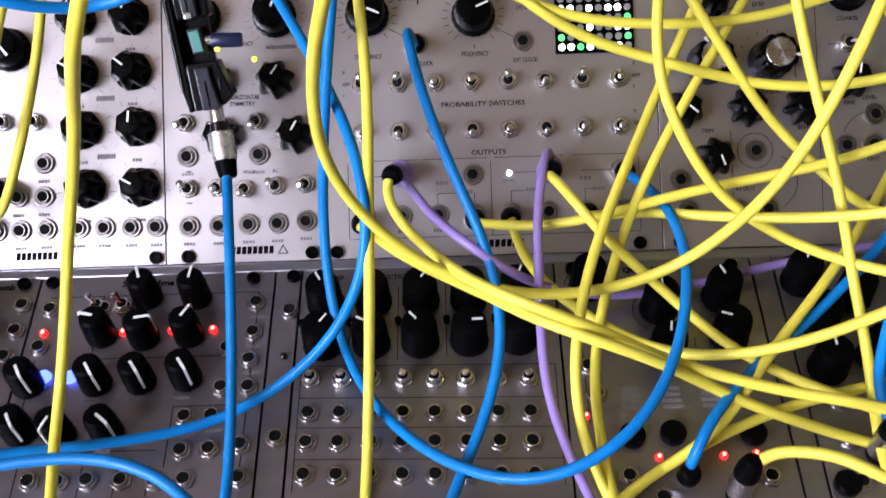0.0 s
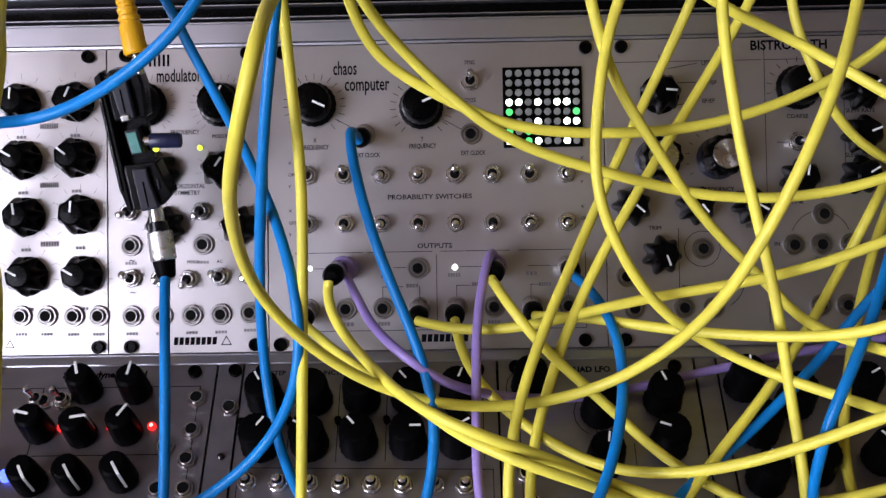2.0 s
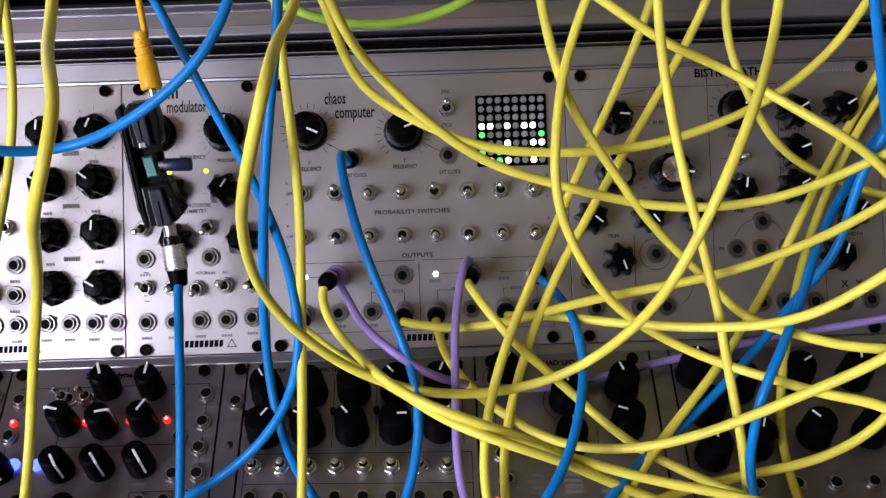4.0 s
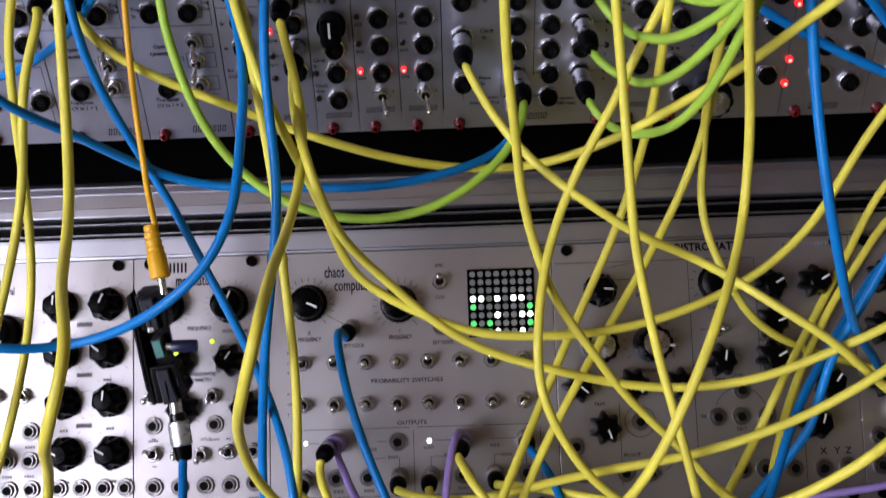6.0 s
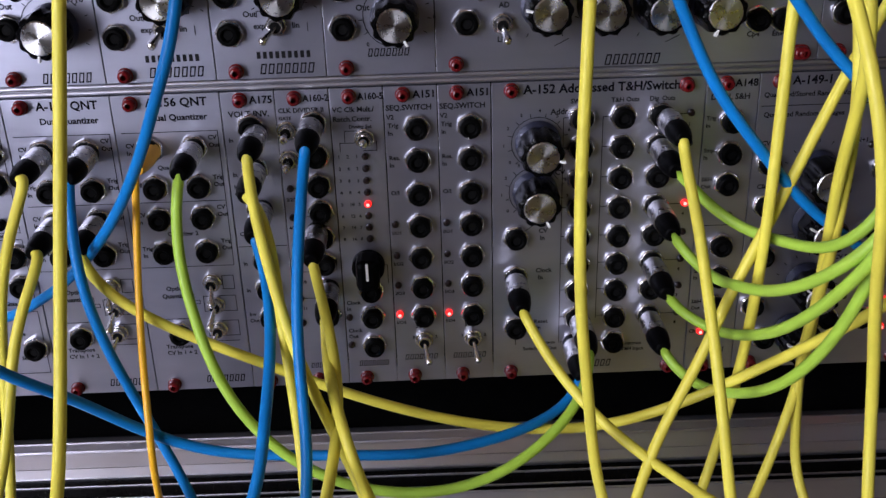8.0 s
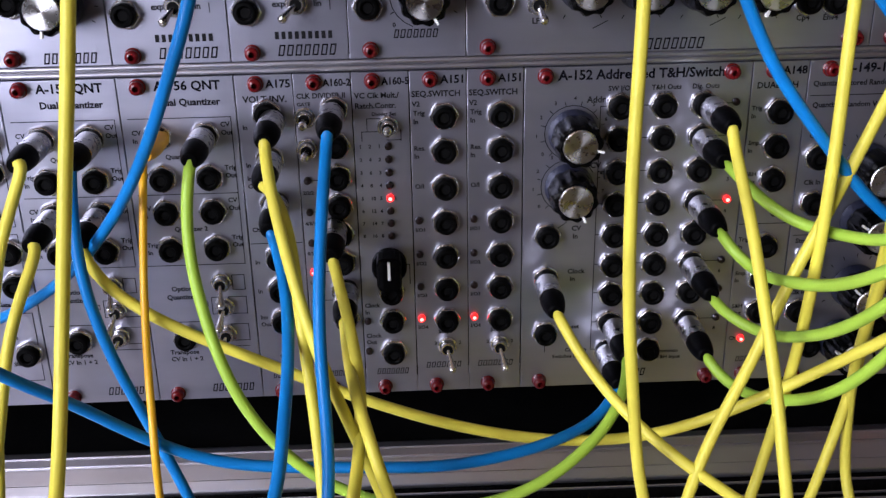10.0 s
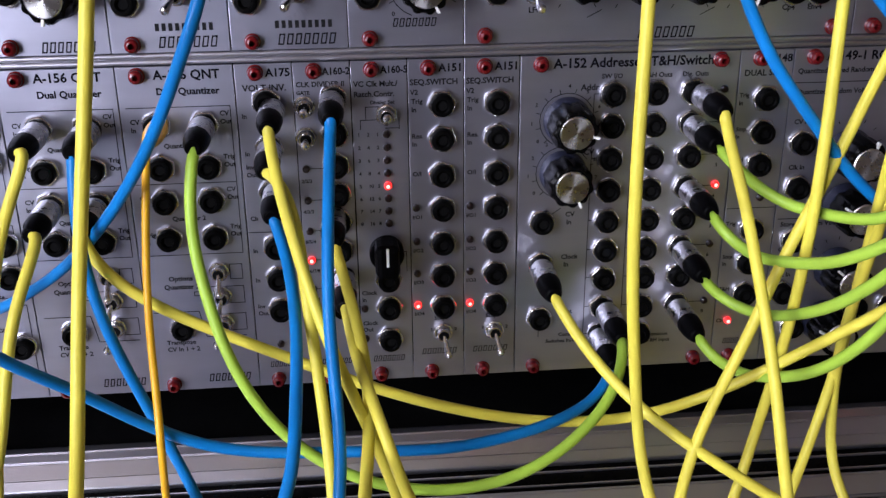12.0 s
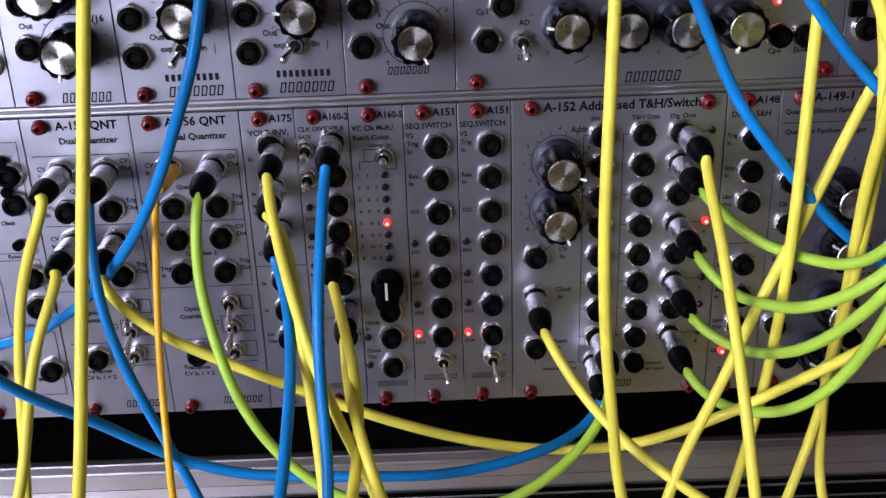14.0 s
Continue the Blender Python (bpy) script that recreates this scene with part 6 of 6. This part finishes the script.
patch_cable("yellow", [('U', 300.0, 21.0, 28)], [0.2776, 0.0843, 1.17, 0.2749, 0.07335, 1.165, 0.2634, 0.08581, 1.144, 0.2463, 0.0985, 1.117, 0.2297, 0.0788, 1.091, 0.2119, 0.05932, 1.071, 0.193, 0.03183, 1.063, 0.1758, 0.004851, 1.06, 0.1722, 0.006579, 1.034, 0.1523, -0.02265, 1.027, 0.1295, -0.05094, 1.019, 0.103, -0.07602, 1.007, 0.08362, -0.102, 0.9959, 0.05599, -0.103, 0.9739, 0.03599, -0.1336, 0.9875, 0.03102, -0.1581, 0.9828, 0.02471, -0.1968, 1.004, 0.02346, -0.2299, 1.008, 0.02191, -0.2642, 1.011, 0.02386, -0.2977, 1.003, 0.02205, -0.3262, 0.984, 0.01643, -0.3519, 0.9633, 0.01148, -0.3729, 0.937, 0.01002, -0.3823, 0.9163, 0.011, -0.385, 0.905])
patch_cable("yellow", [('U', 300.0, 0.0, 28), ('L', 160.3, 12.0, 16)], [0.2773, 0.0843, 1.149, 0.2777, 0.0771, 1.149, 0.2713, 0.075, 1.139, 0.2626, 0.0788, 1.126, 0.2535, 0.0822, 1.113, 0.2431, 0.0824, 1.1, 0.2332, 0.0721, 1.09, 0.2236, 0.0641, 1.08, 0.2144, 0.0545, 1.071, 0.2059, 0.0446, 1.061, 0.198, 0.0338, 1.051, 0.1907, 0.0223, 1.042, 0.1844, 0.0099, 1.034, 0.1789, -0.003, 1.025, 0.1738, -0.016, 1.017, 0.1693, -0.0293, 1.009, 0.1657, -0.0429, 1, 0.1631, -0.0576, 0.9935, 0.1627, -0.0738, 0.9895, 0.1624, -0.09, 0.9905, 0.1619, -0.1063, 0.9935, 0.1614, -0.1218, 0.9966, 0.161, -0.1343, 0.9941, 0.161, -0.1325, 0.9868])
patch_cable("yellow", [('L', 89.4, 29.8, 22.0), ('L', 190.5, 12.0, 16)], [0.0901, -0.1165, 0.9966, 0.0919, -0.1166, 0.9999, 0.0955, -0.1173, 1.007, 0.1043, -0.1223, 1.013, 0.1148, -0.1267, 1.015, 0.1241, -0.1336, 1.014, 0.1342, -0.139, 1.013, 0.1457, -0.1407, 1.012, 0.1569, -0.1412, 1.01, 0.1682, -0.1403, 1.008, 0.1788, -0.1385, 1.004, 0.1884, -0.1356, 0.9977, 0.1913, -0.1334, 0.9906, 0.1913, -0.1325, 0.9868])
patch_cable("yellow", [('M', 248.0, 38.0, 16)], [0.001, -0.385, 0.905, 0.0011, -0.383, 0.915, 0.0029, -0.3753, 0.9338, 0.0081, -0.3573, 0.9581, 0.0137, -0.3352, 0.9781, 0.0179, -0.3105, 0.9956, 0.0176, -0.2823, 1.008, 0.0189, -0.2513, 1.008, 0.0214, -0.2216, 1.004, 0.0241, -0.1915, 0.9977, 0.0299, -0.1632, 0.9913, 0.0352, -0.1331, 0.9822, 0.0536, -0.1091, 0.9799, 0.0816, -0.0954, 0.9859, 0.1088, -0.0835, 0.9889, 0.1389, -0.0799, 0.9956, 0.1683, -0.0813, 1.003, 0.1938, -0.078, 1.02, 0.2103, -0.0648, 1.044, 0.2288, -0.0406, 1.052, 0.2422, -0.0135, 1.053, 0.2481, 0.0056, 1.046, 0.248, 0.0133, 1.039])
patch_cable("yellow", [('U', -100.6, 75.9, 28.0), ('U', 230.7, 170.0, 28)], [-0.122, 0.0733, 1.231, -0.1192, 0.0709, 1.219, -0.1001, 0.0685, 1.203, -0.0673, 0.0676, 1.188, -0.0349, 0.0667, 1.172, -0.0009, 0.0655, 1.159, 0.0341, 0.0642, 1.151, 0.0711, 0.0641, 1.15, 0.1046, 0.0598, 1.165, 0.1292, 0.0466, 1.189, 0.1495, 0.0287, 1.214, 0.1661, 0.0142, 1.24, 0.1833, -0.0083, 1.269, 0.1996, 0.0157, 1.298, 0.2073, 0.0467, 1.313, 0.211, 0.0703, 1.32, 0.2105, 0.0824, 1.32])
patch_cable("green", [('U', -60.0, 104.5, 27.9), ('U', 89.0, 24.8, 28.3)], [-0.0809, 0.0745, 1.259, -0.0858, 0.0704, 1.238, -0.0805, 0.059, 1.21, -0.0701, 0.0494, 1.179, -0.0477, 0.0446, 1.152, -0.0169, 0.0386, 1.142, 0.017, 0.0349, 1.145, 0.0464, 0.0463, 1.154, 0.066, 0.0649, 1.168, 0.0668, 0.0781, 1.177])
patch_cable("green", [('U', 117.9, 98.9, 27.8), ('U', 185.4, 199.6, 28)], [0.0967, 0.0795, 1.251, 0.1002, 0.0784, 1.247, 0.1072, 0.0767, 1.239, 0.1192, 0.0675, 1.231, 0.1295, 0.0549, 1.232, 0.1383, 0.0411, 1.234, 0.1458, 0.03, 1.244, 0.154, 0.0277, 1.259, 0.156, 0.0331, 1.274, 0.158, 0.038, 1.289, 0.1601, 0.0424, 1.304, 0.1621, 0.0478, 1.32, 0.164, 0.0547, 1.334, 0.1655, 0.0651, 1.347, 0.1658, 0.0757, 1.351, 0.1656, 0.0811, 1.351])
patch_cable("green", [('U', 118.3, 73.9, 28.0), ('U', 193.6, 207.7, 28)], [0.0968, 0.0793, 1.226, 0.0999, 0.0786, 1.22, 0.1091, 0.0701, 1.211, 0.1133, 0.0501, 1.218, 0.1173, 0.0325, 1.224, 0.1228, 0.0157, 1.234, 0.132, 0.0035, 1.247, 0.143, -0.0008, 1.263, 0.1495, 0.0045, 1.282, 0.1552, 0.011, 1.299, 0.1609, 0.0201, 1.316, 0.1659, 0.0313, 1.331, 0.1703, 0.045, 1.345, 0.1735, 0.0617, 1.355, 0.1741, 0.0748, 1.358, 0.1739, 0.0814, 1.358])
patch_cable("green", [('U', 117.7, 49.3, 27.8), ('U', 185.3, 217.3, 28)], [0.0958, 0.0795, 1.201, 0.0993, 0.0787, 1.194, 0.1132, 0.0708, 1.187, 0.1187, 0.0493, 1.198, 0.1215, 0.0312, 1.209, 0.1261, 0.0144, 1.224, 0.1329, 0.0018, 1.242, 0.1408, -0.0059, 1.262, 0.1468, -0.0064, 1.283, 0.1521, -0.0041, 1.305, 0.157, 0.0064, 1.325, 0.1608, 0.0208, 1.342, 0.1638, 0.0385, 1.355, 0.1657, 0.0588, 1.365, 0.1661, 0.0737, 1.368, 0.1659, 0.0812, 1.368])
patch_cable("green", [('U', 117.7, 24.8, 27.9), ('U', 209.7, 162.5, 28)], [0.0954, 0.0794, 1.177, 0.0983, 0.0766, 1.171, 0.1062, 0.0664, 1.166, 0.1155, 0.0501, 1.173, 0.123, 0.0358, 1.183, 0.1289, 0.0239, 1.197, 0.1336, 0.0144, 1.213, 0.1377, 0.0077, 1.231, 0.142, 0.0052, 1.249, 0.1531, 0.0073, 1.267, 0.1607, 0.0234, 1.276, 0.1673, 0.0388, 1.285, 0.1775, 0.0502, 1.298, 0.1861, 0.0633, 1.308, 0.1898, 0.0752, 1.313, 0.1895, 0.0818, 1.313])
patch_cable("orange", [('U', -75.7, 104.4, 27.4)], [-0.0966, 0.0746, 1.259, -0.1002, 0.0714, 1.229, -0.1012, 0.066, 1.209, -0.0991, 0.0529, 1.193, -0.0966, 0.0409, 1.176, -0.0968, 0.0365, 1.158, -0.0989, 0.0431, 1.14], 1.35)
patch_cable("purple", [('M', -27.5, 31.4, 13.0)], [-0.0275, 0.0112, 1.032, -0.0257, 0.0028, 1.034, -0.0196, -0.0122, 1.036, -0.0124, -0.0375, 1.044, 0.0097, -0.0545, 1.036, 0.0259, -0.0421, 1.015, 0.0456, -0.034, 1.002, 0.072, -0.0306, 0.9985, 0.0966, -0.0254, 1.001, 0.1218, -0.0201, 1.003, 0.1468, -0.0146, 1.004, 0.1719, -0.0088, 1.004, 0.197, -0.0123, 1.013, 0.2196, -0.0157, 1.021, 0.2395, -0.0147, 1.025, 0.2399, -0.0061, 1.017], 1.8)
patch_cable("purple", [('M', 33.6, 31.1, 13.0)], [0.0336, 0.0109, 1.032, 0.0332, 0.0102, 1.05, 0.0248, -0.0196, 1.041, 0.0252, -0.0514, 1.022, 0.0232, -0.0871, 1.003, 0.0378, -0.1216, 0.9886, 0.0465, -0.16, 0.9938, 0.0487, -0.1985, 1.002, 0.0515, -0.2368, 1.007, 0.0526, -0.2768, 1.01, 0.0526, -0.3136, 0.9948, 0.0555, -0.3445, 0.9705, 0.059, -0.3713, 0.9421, 0.0604, -0.3823, 0.9177, 0.0604, -0.385, 0.905], 1.8)

# plugs at the ends of the hanging adapter
lead = tagged(new("cable_plug"), "silver and black plug on the blue cable under the adapter", "plug")
lead.matrix_world = MID @ pose(-96.2 * MM, 53.0 * MM, 39.5 * MM, 90, 0, 9)
put("collar", lathe("collar", [(2.8, -4), (2.8, 3.6)], CHROME, 20), lead)
put("ring", lathe("ring", [(3.0, 3.0), (3.7, 3.5), (3.7, 6.6), (3.2, 7.2)], GLOSS, 24), lead)
put("barrel", lathe("barrel", [(4.4, 6.8), (4.9, 7.2), (4.9, 17.6), (4.5, 18.1)], SPUN, 24), lead)
put("boot", lathe("boot", [(4.3, 17.6), (4.3, 18.6), (3.6, 24.0), (3.0, 24.8), (2.2, 25.0)], DULL, 24), lead)
tip = tagged(new("cable_plug"), "moulded orange plug pushed into the top of the adapter", "plug")
tip.matrix_world = MID @ pose(-96.4 * MM, 107.0 * MM, 59.5 * MM, -86, 0, 10)
put("moulding", lathe("moulding", [(3.6, 3), (4.4, 3.8), (4.25, 13.5), (3.9, 14.2), (3.5, 15.2), (3.9, 15.8), (3.9, 17.0), (3.3, 17.5), (3.3, 18.4), (3.7, 18.9), (3.7, 20.1), (3.1, 20.6), (3.1, 21.4), (3.5, 21.9), (3.5, 23.4), (2.9, 24), (3.3, 25.6), (3.0, 27), (2.4, 27.4)], CABLE["orange"], 20), tip)
put("pin", lathe("pin", [(1.75, -4), (1.75, 3.4)], CHROME, 14), tip)
